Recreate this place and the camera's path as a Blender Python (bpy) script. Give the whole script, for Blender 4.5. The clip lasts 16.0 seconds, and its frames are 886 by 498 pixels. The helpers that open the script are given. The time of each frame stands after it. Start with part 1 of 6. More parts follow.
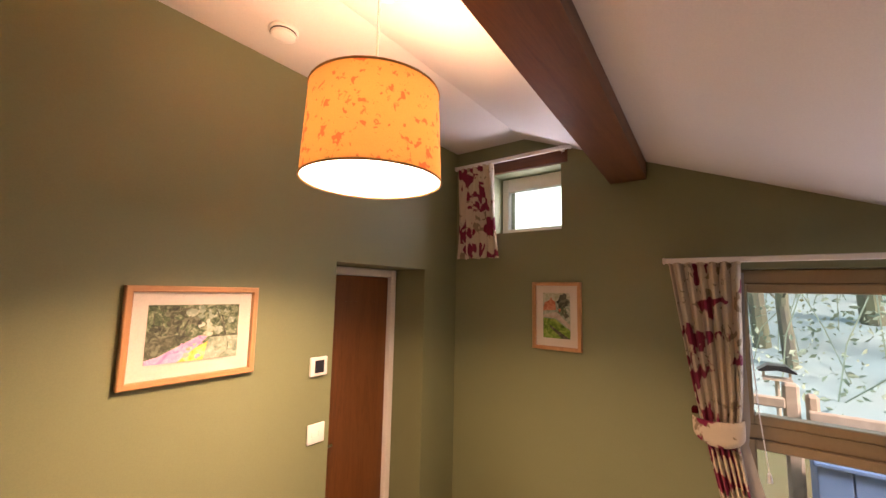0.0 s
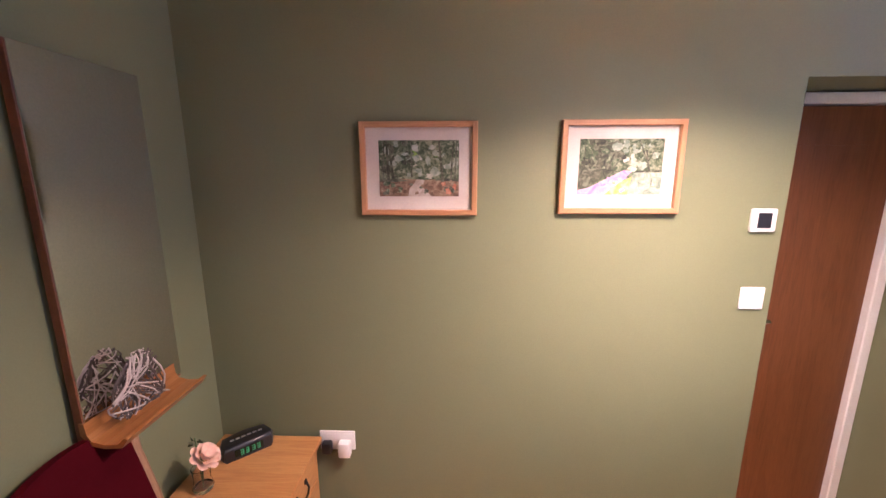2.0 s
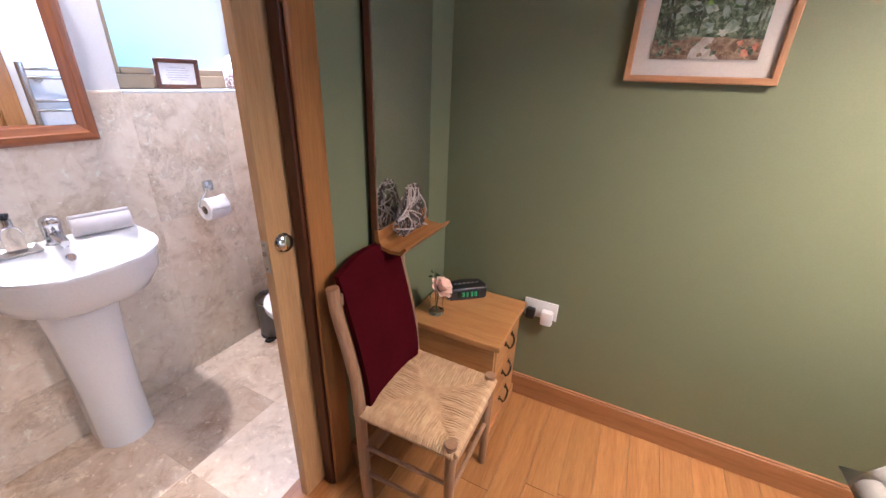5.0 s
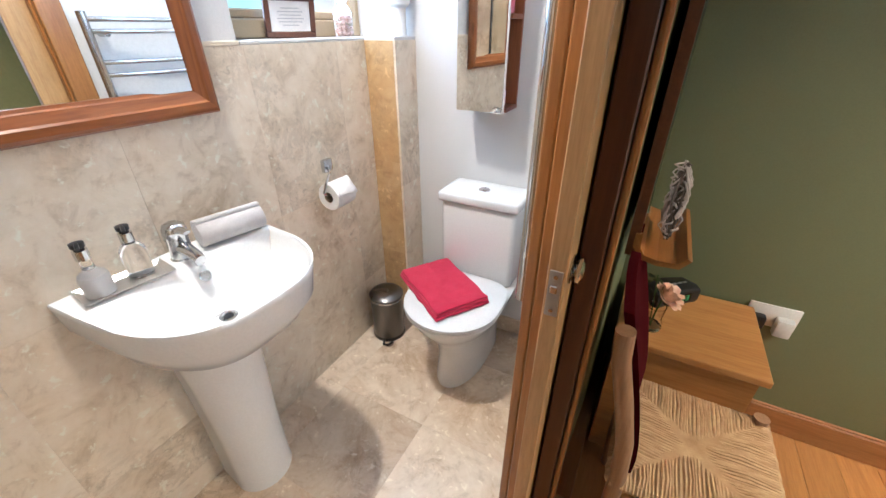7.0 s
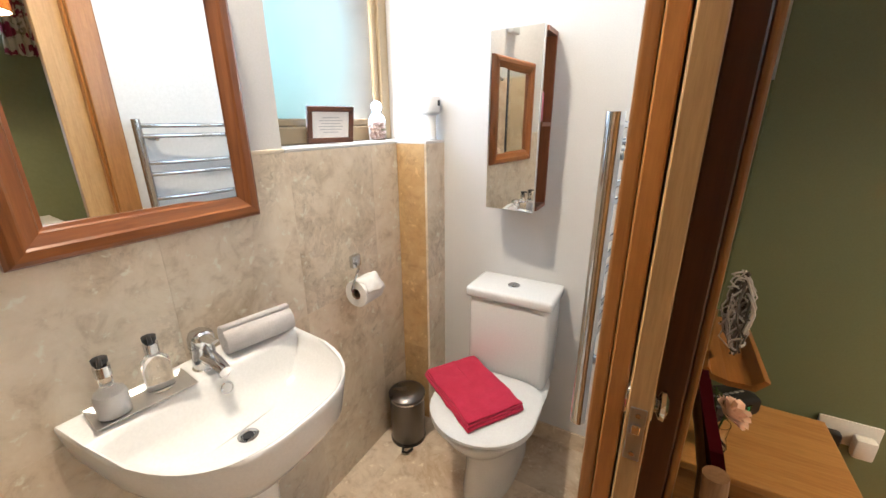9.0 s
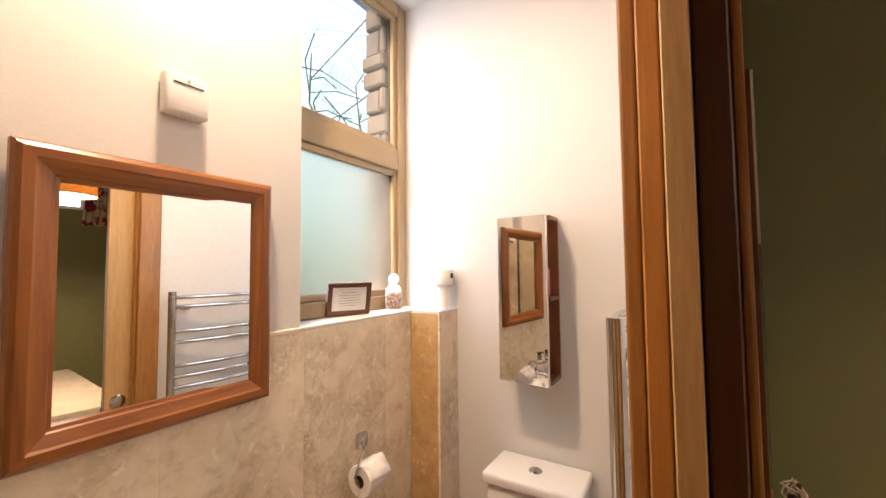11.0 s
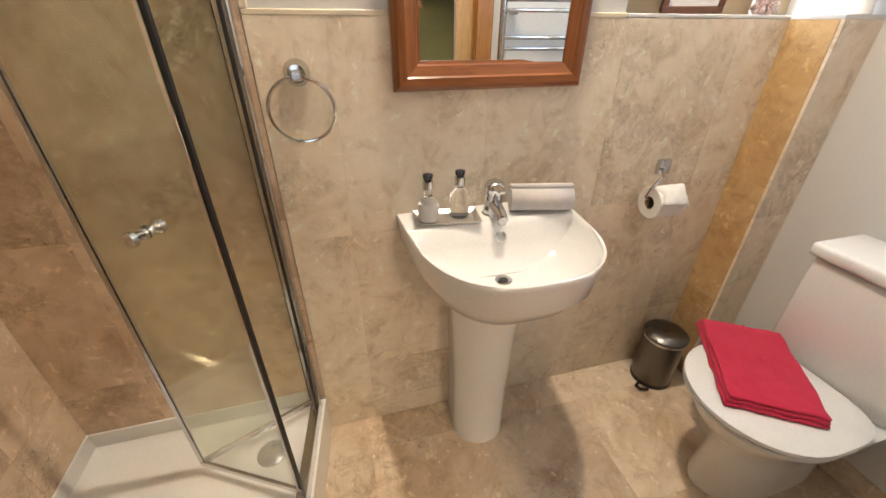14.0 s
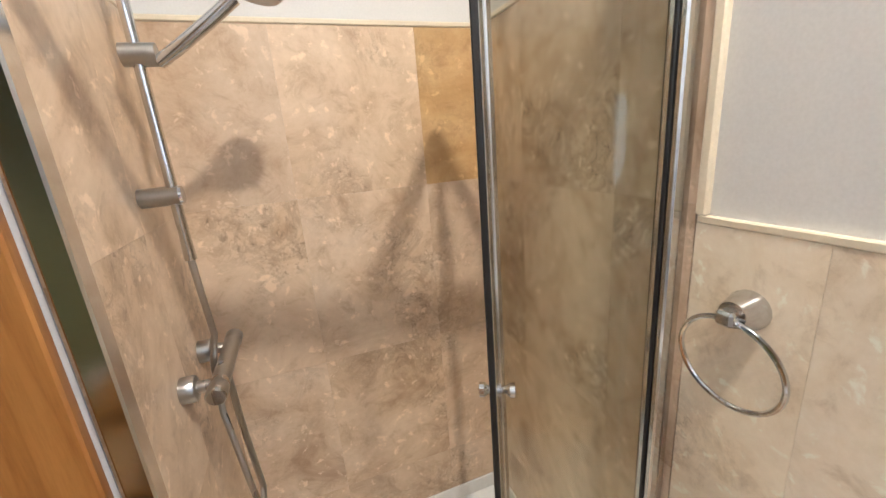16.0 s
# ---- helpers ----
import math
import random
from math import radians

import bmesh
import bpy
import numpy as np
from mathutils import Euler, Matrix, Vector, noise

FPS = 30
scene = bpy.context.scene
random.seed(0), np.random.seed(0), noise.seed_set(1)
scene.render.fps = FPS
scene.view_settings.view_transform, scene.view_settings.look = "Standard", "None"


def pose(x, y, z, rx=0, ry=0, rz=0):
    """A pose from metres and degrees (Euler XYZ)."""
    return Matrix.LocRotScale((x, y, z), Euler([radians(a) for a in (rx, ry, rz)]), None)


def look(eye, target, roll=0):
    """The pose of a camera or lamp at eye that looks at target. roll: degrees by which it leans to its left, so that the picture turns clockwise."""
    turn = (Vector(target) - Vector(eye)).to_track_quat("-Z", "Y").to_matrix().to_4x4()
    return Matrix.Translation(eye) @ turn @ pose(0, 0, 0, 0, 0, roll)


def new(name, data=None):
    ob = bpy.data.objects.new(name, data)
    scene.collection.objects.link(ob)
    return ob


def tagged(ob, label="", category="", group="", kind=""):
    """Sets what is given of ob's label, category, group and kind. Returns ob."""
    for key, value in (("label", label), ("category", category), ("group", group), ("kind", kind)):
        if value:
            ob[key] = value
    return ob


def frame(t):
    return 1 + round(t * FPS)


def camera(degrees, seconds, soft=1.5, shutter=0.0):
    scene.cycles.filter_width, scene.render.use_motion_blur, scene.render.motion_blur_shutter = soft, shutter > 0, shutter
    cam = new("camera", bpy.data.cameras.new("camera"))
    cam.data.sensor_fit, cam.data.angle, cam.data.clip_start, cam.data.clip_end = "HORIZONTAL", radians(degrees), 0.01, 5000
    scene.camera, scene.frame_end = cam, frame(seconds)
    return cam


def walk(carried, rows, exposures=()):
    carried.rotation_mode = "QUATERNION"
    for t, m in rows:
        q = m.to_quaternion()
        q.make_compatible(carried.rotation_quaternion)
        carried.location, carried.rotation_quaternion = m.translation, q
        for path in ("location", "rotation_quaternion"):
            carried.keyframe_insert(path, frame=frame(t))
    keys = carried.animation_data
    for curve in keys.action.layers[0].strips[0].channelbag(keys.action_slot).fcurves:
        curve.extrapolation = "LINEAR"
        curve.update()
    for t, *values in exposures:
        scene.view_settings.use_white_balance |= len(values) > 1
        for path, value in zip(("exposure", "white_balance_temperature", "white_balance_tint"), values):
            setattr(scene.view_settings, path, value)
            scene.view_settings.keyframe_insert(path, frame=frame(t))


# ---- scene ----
cam = camera(97.6, 16.0)
PATH = [
    (0, (0.293, -0.08, 1.773), (1.882, 1.115, 1.99), 1.2),
    (0.5, (0.269, -0.03, 1.758), (1.578, 1.474, 1.914), 0.3),
    (1, (0.271, 0.016, 1.742), (1.114, 1.829, 1.732), 0.3),
    (1.5, (0.307, 0.022, 1.698), (0.627, 1.981, 1.457), 0.0),
    (2, (0.311, 0.023, 1.604), (0.237, 1.982, 1.206), -0.1),
    (2.5, (0.366, 0.018, 1.547), (-0.009, 1.907, 1.006), -0.2),
    (3, (0.486, -0.001, 1.533), (-0.091, 1.81, 0.914), -0.1),
    (3.2, (0.519, -0.012, 1.537), (-0.125, 1.77, 0.895), 0.1),
    (5.3, (-0.062, -0.107, 1.414), (-0.866, 1.524, 0.582), 1.9),
    (5.5, (-0.146, -0.099, 1.407), (-0.959, 1.516, 0.553), 1.6),
    (6, (-0.355, -0.067, 1.388), (-1.202, 1.509, 0.494), 0.6),
    (6.5, (-0.554, -0.048, 1.38), (-1.381, 1.505, 0.43), 0.2),
    (7, (-0.687, -0.031, 1.373), (-1.509, 1.502, 0.385), -0.3),
    (7.5, (-0.758, -0.016, 1.343), (-1.582, 1.486, 0.311), -0.8),
    (8, (-0.781, -0.015, 1.325), (-1.629, 1.491, 0.318), -1.1),
    (8.5, (-0.788, -0.009, 1.353), (-1.663, 1.573, 0.496), -0.6),
    (9, (-0.8, -0.007, 1.421), (-1.725, 1.653, 0.795), -0.3),
    (9.5, (-0.804, -0.009, 1.461), (-1.779, 1.707, 1.139), -0.1),
    (10, (-0.8, -0.007, 1.508), (-1.804, 1.722, 1.493), 0.0),
    (10.2, (-0.796, -0.01, 1.526), (-1.807, 1.713, 1.622), 0.4),
    (12.3, (-0.748, 0.010, 1.499), (-1.878, 1.660, 1.461), -0.6),
    (12.5, (-0.742, 0.010, 1.487), (-1.900, 1.628, 1.289), -0.3),
    (13, (-0.723, 0.012, 1.427), (-1.956, 1.475, 0.845), -0.2),
    (13.5, (-0.722, 0.032, 1.354), (-2.139, 1.132, 0.471), 0.7),
    (14, (-0.772, 0.016, 1.324), (-2.432, 0.480, 0.315), 0.3),
    (14.5, (-0.912, 0.016, 1.360), (-2.660, -0.298, 0.445), -1.4),
    (15, (-1.033, -0.012, 1.41), (-2.562, -1.056, 0.655), -2.2),
    (15.5, (-1.143, 0.102, 1.453), (-2.216, -1.446, 0.781), -2.5),
    (16, (-1.214, 0.273, 1.485), (-1.867, -1.539, 0.948), -4.6),
]
EXPOSURES = [(0, 0.35, 6900, 38), (1.0, 0.35, 6900, 38), (1.5, 0.45, 6300, 40), (2.0, 0.85, 5100, 44), (3.2, 1.1, 4600, 56), (5.3, 0.68, 4700, 20), (8.0, 0.52, 5000, 9), (9.0, 0.25, 5500, 9), (10.0, -0.08, 6600, 20), (12.5, -0.08, 7300, 25), (13.5, 0.22, 6500, 14), (14.2, 0.08, 5700, 10), (16.0, 0.25, 5200, 9)]
walk(cam, [(t, look(eye, target, roll)) for t, eye, target, roll in PATH], EXPOSURES)

# ---- world and lights ----
world = bpy.data.worlds.new("sky")
scene.world = world
world.use_nodes = True
wn = world.node_tree.nodes
sky = wn.new("ShaderNodeTexSky")
sky.sky_type = "NISHITA"
sky.sun_disc = False
sky.dust_density, sky.air_density = 6.0, 1.0
sky.sun_elevation, sky.sun_rotation = radians(35), radians(200)
world.node_tree.links.new(sky.outputs["Color"], wn["Background"].inputs["Color"])
wn["Background"].inputs["Strength"].default_value = 0.15


def lamp(name, kind, energy, color, m, **more):
    data = bpy.data.lights.new(name, kind)
    data.energy, data.color = energy, color
    for key, value in more.items():
        if key == "size":
            data.shape, data.size, data.size_y = "RECTANGLE", value[0], value[1]
        if key == "radius":
            data.shadow_soft_size = value
        if key == "spread":
            data.spread = value
        if key == "disk":
            data.shape, data.size = "DISK", value
        if key == "angle":
            data.angle = value
    ob = new(name, data)
    ob.matrix_world = m
    return ob


lamp("sun", "SUN", 5.0, (1.0, 0.95, 0.88), look((-5, -12, 10), (0, 0, 0)), angle=radians(12))
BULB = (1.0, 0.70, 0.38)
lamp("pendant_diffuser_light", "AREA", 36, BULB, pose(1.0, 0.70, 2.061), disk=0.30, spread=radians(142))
lamp("pendant_bulb", "POINT", 11, BULB, pose(1.0, 0.70, 2.20), radius=0.035)
lamp("pendant_bulb_neck", "POINT", 4, BULB, pose(1.0, 0.70, 2.265), radius=0.03)
lamp("bathroom_bulb", "AREA", 34, (1.0, 0.80, 0.56), pose(-1.59, 0.42, 2.755), size=(0.085, 0.085))
lamp("bathroom_window_light", "AREA", 8.5, (0.72, 0.86, 1.0), look((-1.895, 1.145, 2.08), (0, 1.145, 2.08)), size=(0.6, 1.35))
lamp("bedroom_window_light", "AREA", 6, (0.85, 0.92, 1.0), look((2.505, -0.68, 1.32), (0, -0.68, 1.32)), size=(1.2, 1.0))
lamp("small_window_light", "AREA", 3, (0.85, 0.92, 1.0), look((2.57, 0.92, 2.31), (0, 0.92, 2.31)), size=(0.34, 0.24))


# ---- materials ----
def nodes(name):
    m = bpy.data.materials.new(name)
    m.use_nodes = True
    t = m.node_tree
    return m, t.nodes, t.links, t.nodes["Principled BSDF"]


def noise_at(n, l, vec, scale, detail=5.0, rough=0.55, distort=0.0):
    t = n.new("ShaderNodeTexNoise")
    t.inputs["Scale"].default_value, t.inputs["Detail"].default_value = scale, detail
    t.inputs["Roughness"].default_value, t.inputs["Distortion"].default_value = rough, distort
    l.new(vec, t.inputs["Vector"])
    return t.outputs["Fac"]


def ramp(n, l, fac, stops):
    r = n.new("ShaderNodeValToRGB")
    el = r.color_ramp.elements
    while len(el) < len(stops):
        el.new(0.5)
    for e, (at, c) in zip(el, stops):
        e.position, e.color = at, (*c, 1)
    l.new(fac, r.inputs["Fac"])
    return r.outputs["Color"]


def blend(n, l, kind, fac, a, b):
    x = n.new("ShaderNodeMix")
    x.data_type, x.blend_type = "RGBA", kind
    if isinstance(fac, float):
        x.inputs[0].default_value = fac
    else:
        l.new(fac, x.inputs[0])
    for sock, v in ((x.inputs[6], a), (x.inputs[7], b)):
        if isinstance(v, tuple):
            sock.default_value = (*v, 1)
        else:
            l.new(v, sock)
    return x.outputs[2]


def coords(n, l, stretch=(1, 1, 1), vary=True, turn=(0, 0, 0)):
    """Object coordinates, shifted at random from object to object."""
    tc, mp = n.new("ShaderNodeTexCoord"), n.new("ShaderNodeMapping")
    mp.inputs["Scale"].default_value = stretch
    mp.inputs["Rotation"].default_value = turn
    out = tc.outputs["Object"]
    if vary:
        info, mul, add = n.new("ShaderNodeObjectInfo"), n.new("ShaderNodeMath"), n.new("ShaderNodeVectorMath")
        mul.operation, mul.inputs[1].default_value = "MULTIPLY", 53.0
        l.new(info.outputs["Random"], mul.inputs[0])
        l.new(out, add.inputs[0])
        l.new(mul.outputs[0], add.inputs[1])
        out = add.outputs[0]
    l.new(out, mp.inputs["Vector"])
    return mp.outputs["Vector"]


def bumped(n, l, b, height, strength, dist=0.002):
    x = n.new("ShaderNodeBump")
    x.inputs["Strength"].default_value, x.inputs["Distance"].default_value = strength, dist
    l.new(height, x.inputs["Height"])
    l.new(x.outputs["Normal"], b.inputs["Normal"])


def plain(name, c1, c2=None, scale=6, rough=0.5, metal=0.0, fine=150, bump=0.15, stretch=(1, 1, 1), vary=False, sheen=0.0):
    m, n, l, b = nodes(name)
    c2 = c2 or tuple(v * 0.88 for v in c1)
    v = coords(n, l, stretch, vary)
    big, small = noise_at(n, l, v, scale), noise_at(n, l, v, fine, 3)
    col = ramp(n, l, big, [(0.3, c1), (0.7, c2)])
    col = blend(n, l, "MULTIPLY", 0.25, col, ramp(n, l, small, [(0.3, (0.72, 0.72, 0.72)), (0.7, (1, 1, 1))]))
    l.new(col, b.inputs["Base Color"])
    b.inputs["Roughness"].default_value, b.inputs["Metallic"].default_value = rough, metal
    if sheen:
        b.inputs["Sheen Weight"].default_value = sheen
    if rough > 0.15:
        r = n.new("ShaderNodeMapRange")
        r.inputs["To Min"].default_value, r.inputs["To Max"].default_value = rough - 0.08, min(1, rough + 0.08)
        l.new(big, r.inputs["Value"])
        l.new(r.outputs[0], b.inputs["Roughness"])
    if bump:
        bumped(n, l, b, small, bump)
    return m


def timber(name, c1, c2, along="z", rough=0.42, vary=True, tone=0.25, knots=True):
    """Wood with grain along one axis, growth bands, and a few knots."""
    m, n, l, b = nodes(name)
    s = {"x": (0.07, 1, 1), "y": (1, 0.07, 1), "z": (1, 1, 0.07)}[along]
    v = coords(n, l, s, vary)
    band, grain = noise_at(n, l, v, 14, 3, 0.5, 1.2), noise_at(n, l, v, 160, 4, 0.7)
    col = ramp(n, l, band, [(0.25, c1), (0.5, tuple((p + q) / 2 for p, q in zip(c1, c2))), (0.55, c2), (0.8, c1)])
    col = blend(n, l, "MULTIPLY", 0.45, col, ramp(n, l, grain, [(0.35, (0.6, 0.55, 0.5)), (0.6, (1, 1, 1))]))
    if knots:
        s2 = {"x": (0.35, 1, 1), "y": (1, 0.35, 1), "z": (1, 1, 0.35)}[along]
        k = n.new("ShaderNodeTexVoronoi")
        k.inputs["Scale"].default_value = 5.0
        l.new(coords(n, l, s2, vary), k.inputs["Vector"])
        col = blend(n, l, "MULTIPLY", 1.0, col, ramp(n, l, k.outputs["Distance"], [(0.05, (0.25, 0.14, 0.08)), (0.10, (1, 1, 1))]))
    if vary:
        info = n.new("ShaderNodeObjectInfo")
        col = blend(n, l, "MULTIPLY", 1.0, col, ramp(n, l, info.outputs["Random"], [(0, (1 - tone,) * 3), (1, (1, 1, 1))]))
    l.new(col, b.inputs["Base Color"])
    b.inputs["Roughness"].default_value = rough
    bumped(n, l, b, grain, 0.12, 0.001)
    return m


def travertine(name, light, mid, dark, scale=3.2, rough=0.38, tone=0.16, veined=0.5):
    """Honed stone: cloudy ground, fine mottling, brown veins in patches, pale fossil flecks."""
    m, n, l, b = nodes(name)
    v = coords(n, l)
    cloud, mottle = noise_at(n, l, v, scale, 8, 0.68, 0.8), noise_at(n, l, v, 15, 7, 0.68, 0.6)
    fleck, pit = noise_at(n, l, v, 30, 4, 0.6, 0.35), noise_at(n, l, v, 90, 3, 0.6)
    col = ramp(n, l, cloud, [(0.32, dark), (0.44, mid), (0.56, light), (0.70, mid)])
    col = blend(n, l, "MULTIPLY", 0.8, col, ramp(n, l, mottle, [(0.33, (0.70, 0.64, 0.57)), (0.46, (0.93, 0.91, 0.88)), (0.62, (1, 1, 1))]))
    patch = ramp(n, l, noise_at(n, l, v, 2.3, 3, 0.5, 0.4), [(0.50, (0, 0, 0)), (0.60, (1, 1, 1))])
    vein = ramp(n, l, noise_at(n, l, v, 9, 9, 0.72, 0.7), [(0.43, (0, 0, 0)), (0.50, (0.8, 0.8, 0.8)), (0.57, (0, 0, 0))])
    spot = ramp(n, l, noise_at(n, l, v, 48, 5, 0.7, 0.8), [(0.55, (0, 0, 0)), (0.66, (1, 1, 1))])
    marks = blend(n, l, "MULTIPLY", 1.0, patch, blend(n, l, "ADD", 1.0, vein, spot))
    col = blend(n, l, "MIX", blend(n, l, "MULTIPLY", 1.0, marks, (veined, veined, veined)), col, tuple(q * 0.62 for q in dark))
    col = blend(n, l, "MIX", ramp(n, l, fleck, [(0.60, (0, 0, 0)), (0.68, (0.7, 0.7, 0.7))]), col, tuple(min(0.88, q * 1.25) for q in light))
    info = n.new("ShaderNodeObjectInfo")
    col = blend(n, l, "MULTIPLY", 1.0, col, ramp(n, l, info.outputs["Random"], [(0, (1 - tone, 1 - tone * 1.1, 1 - tone * 1.25)), (0.6, (1, 1, 1)), (1, (1, 0.985, 0.95))]))
    l.new(col, b.inputs["Base Color"])
    r = n.new("ShaderNodeMapRange")
    r.inputs["To Min"].default_value, r.inputs["To Max"].default_value = rough - 0.1, rough + 0.14
    l.new(mottle, r.inputs["Value"])
    l.new(r.outputs[0], b.inputs["Roughness"])
    bumped(n, l, b, pit, 0.10, 0.001)
    return m


def glassy(name, color=(1, 1, 1), rough=0.0, ior=1.45):
    m, n, l, b = nodes(name)
    b.inputs["Base Color"].default_value = (*color, 1)
    b.inputs["Transmission Weight"].default_value, b.inputs["Roughness"].default_value, b.inputs["IOR"].default_value = 1.0, rough, ior
    return m


def blossom(name, cloth, flower, leaf, scale=9.0, through_light=0.0, rough=0.9, sparse=0.0):
    """Printed cloth: flower heads and leaves on a woven ground."""
    m, n, l, b = nodes(name)
    v = coords(n, l, (1, 1, 1), False)
    a, c, w = noise_at(n, l, v, scale, 2.5, 0.5, 0.5), noise_at(n, l, v, scale * 1.6, 3, 0.5, 0.9), noise_at(n, l, v, 420, 2)
    col = blend(n, l, "MIX", ramp(n, l, c, [(0.60 + sparse, (0, 0, 0)), (0.63 + sparse, (1, 1, 1))]), cloth, leaf)
    col = blend(n, l, "MIX", ramp(n, l, a, [(0.555 + sparse, (0, 0, 0)), (0.58 + sparse, (1, 1, 1))]), col, flower)
    col = blend(n, l, "MULTIPLY", 0.3, col, ramp(n, l, w, [(0.3, (0.7, 0.7, 0.7)), (0.7, (1, 1, 1))]))
    l.new(col, b.inputs["Base Color"])
    b.inputs["Roughness"].default_value = rough
    bumped(n, l, b, w, 0.3, 0.001)
    if through_light:
        tr, mix = n.new("ShaderNodeBsdfTranslucent"), n.new("ShaderNodeMixShader")
        l.new(col, tr.inputs["Color"])
        mix.inputs[0].default_value = through_light
        l.new(b.outputs[0], mix.inputs[1])
        l.new(tr.outputs[0], mix.inputs[2])
        l.new(mix.outputs[0], n["Material Output"].inputs["Surface"])
    return m


def glow(name, color, strength):
    m, n, l, b = nodes(name)
    b.inputs["Emission Color"].default_value, b.inputs["Emission Strength"].default_value = (*color, 1), strength
    b.inputs["Base Color"].default_value = (*color, 1)
    return m


GREEN = plain("green_emulsion", (0.176, 0.196, 0.102), (0.158, 0.178, 0.090), 1.3, 0.62, fine=220, bump=0.12)
WHITE = plain("white_emulsion", (0.66, 0.65, 0.635), (0.63, 0.62, 0.605), 1.5, 0.6, fine=220, bump=0.10)
GLOSS = plain("white_gloss", (0.80, 0.79, 0.76), (0.76, 0.75, 0.72), 3, 0.3, bump=0.03)
PLASTIC = plain("white_plastic", (0.76, 0.76, 0.74), None, 4, 0.3, bump=0.0)
CERAMIC = plain("glazed_ceramic", (0.77, 0.765, 0.75), (0.75, 0.745, 0.73), 2, 0.12, bump=0.0)
OAK = timber("oak_plank", (0.50, 0.255, 0.075), (0.40, 0.185, 0.050), "y", 0.33, tone=0.30)
OAK_X = timber("oak_skirting", (0.40, 0.20, 0.07), (0.32, 0.15, 0.05), "x", 0.4, knots=False)
OAK_Y = timber("oak_skirting_y", (0.40, 0.20, 0.07), (0.32, 0.15, 0.05), "y", 0.4, knots=False)
PINE_Z = timber("pine_upright", (0.41, 0.190, 0.050), (0.32, 0.135, 0.033), "z", 0.3, vary=True, tone=0.12)
PINE_Y = timber("pine_rail", (0.41, 0.190, 0.050), (0.32, 0.135, 0.033), "y", 0.3, vary=True, tone=0.12)
PALE_Z = timber("pale_door_edge", (0.52, 0.325, 0.135), (0.45, 0.265, 0.105), "z", 0.38, knots=False)
DOOR = timber("oak_veneer_door", (0.19, 0.072, 0.021), (0.15, 0.054, 0.015), "z", 0.4, knots=False)
BEAM = timber("stained_beam", (0.20, 0.080, 0.025), (0.15, 0.055, 0.018), "x", 0.5)
# Lining wood darkened so the shadow in the doorway recess is in its colour.
SHADED_LINING = timber("shaded_pine_lining", (0.10, 0.034, 0.010), (0.075, 0.024, 0.007), "z", 0.4)
LINTEL = timber("stained_lintel", (0.17, 0.060, 0.020), (0.13, 0.045, 0.015), "y", 0.5)
MIRROR_Z = timber("mirror_pine_z", (0.33, 0.120, 0.030), (0.22, 0.072, 0.018), "z", 0.28, tone=0.1)
MIRROR_Y = timber("mirror_pine_y", (0.33, 0.120, 0.030), (0.22, 0.072, 0.018), "y", 0.28, tone=0.1)
FRAME_X = timber("picture_oak_x", (0.52, 0.29, 0.13), (0.45, 0.23, 0.10), "x", 0.4, tone=0.1, knots=False)
FRAME_Z = timber("picture_oak_z", (0.52, 0.29, 0.13), (0.45, 0.23, 0.10), "z", 0.4, tone=0.1, knots=False)
CHEST_X = timber("chest_pine", (0.52, 0.28, 0.085), (0.44, 0.21, 0.060), "x", 0.32, tone=0.08)
CHEST_Y = timber("chest_front_pine", (0.52, 0.28, 0.085), (0.44, 0.21, 0.060), "y", 0.32, tone=0.08)
CHAIR_WOOD = timber("chair_beech", (0.36, 0.22, 0.12), (0.30, 0.175, 0.09), "z", 0.4, tone=0.1, knots=False)
RUSH = plain("woven_rush", (0.60, 0.42, 0.22), (0.40, 0.25, 0.115), 22, 0.7, fine=200, bump=0.4, vary=True)
VELVET = plain("burgundy_velvet", (0.055, 0.0022, 0.005), (0.040, 0.0015, 0.0035), 8, 0.95, fine=300)
VELVET.node_tree.nodes["Principled BSDF"].inputs["Specular IOR Level"].default_value = 0.06
TAN = plain("tan_window_paint", (0.36, 0.27, 0.155), (0.33, 0.245, 0.14), 4, 0.35, bump=0.03)
CHROME = plain("chrome", (0.66, 0.66, 0.66), (0.60, 0.60, 0.60), 9, 0.12, 1.0, bump=0.0)
STEEL = plain("brushed_steel", (0.48, 0.47, 0.45), (0.40, 0.39, 0.37), 9, 0.3, 1.0, fine=240, bump=0.05, stretch=(1, 1, 0.05))
BLACK = plain("black_plastic", (0.012, 0.012, 0.013), None, 9, 0.35, bump=0.02)
SEAL = plain("black_rubber_seal", (0.010, 0.010, 0.011), None, 9, 0.5, bump=0.02)
IRON = plain("dark_iron", (0.030, 0.026, 0.022), None, 20, 0.4, 0.8)
SILVER = plain("mirror_silver", (0.90, 0.91, 0.90), (0.89, 0.90, 0.89), 1, 0.0, 1.0, bump=0.0)
GLASS = glassy("clear_glass")
SHOWER_GLASS = glassy("shower_glass", (0.85, 0.87, 0.80))
FROST = glassy("frosted_glass", (0.95, 0.97, 0.98), 0.45)
STONE_WALL = travertine("travertine_wall", (0.83, 0.74, 0.60), (0.77, 0.67, 0.52), (0.60, 0.49, 0.345), 4.2, 0.36, 0.08, 0.45)
STONE_SHOWER = travertine("travertine_shower", (0.70, 0.56, 0.42), (0.60, 0.46, 0.325), (0.42, 0.30, 0.20), 3.4, 0.34, 0.14, 0.58)
STONE_GOLD = travertine("travertine_golden", (0.58, 0.40, 0.20), (0.52, 0.34, 0.15), (0.44, 0.28, 0.115), 4.0, 0.4, 0.1, 0.35)
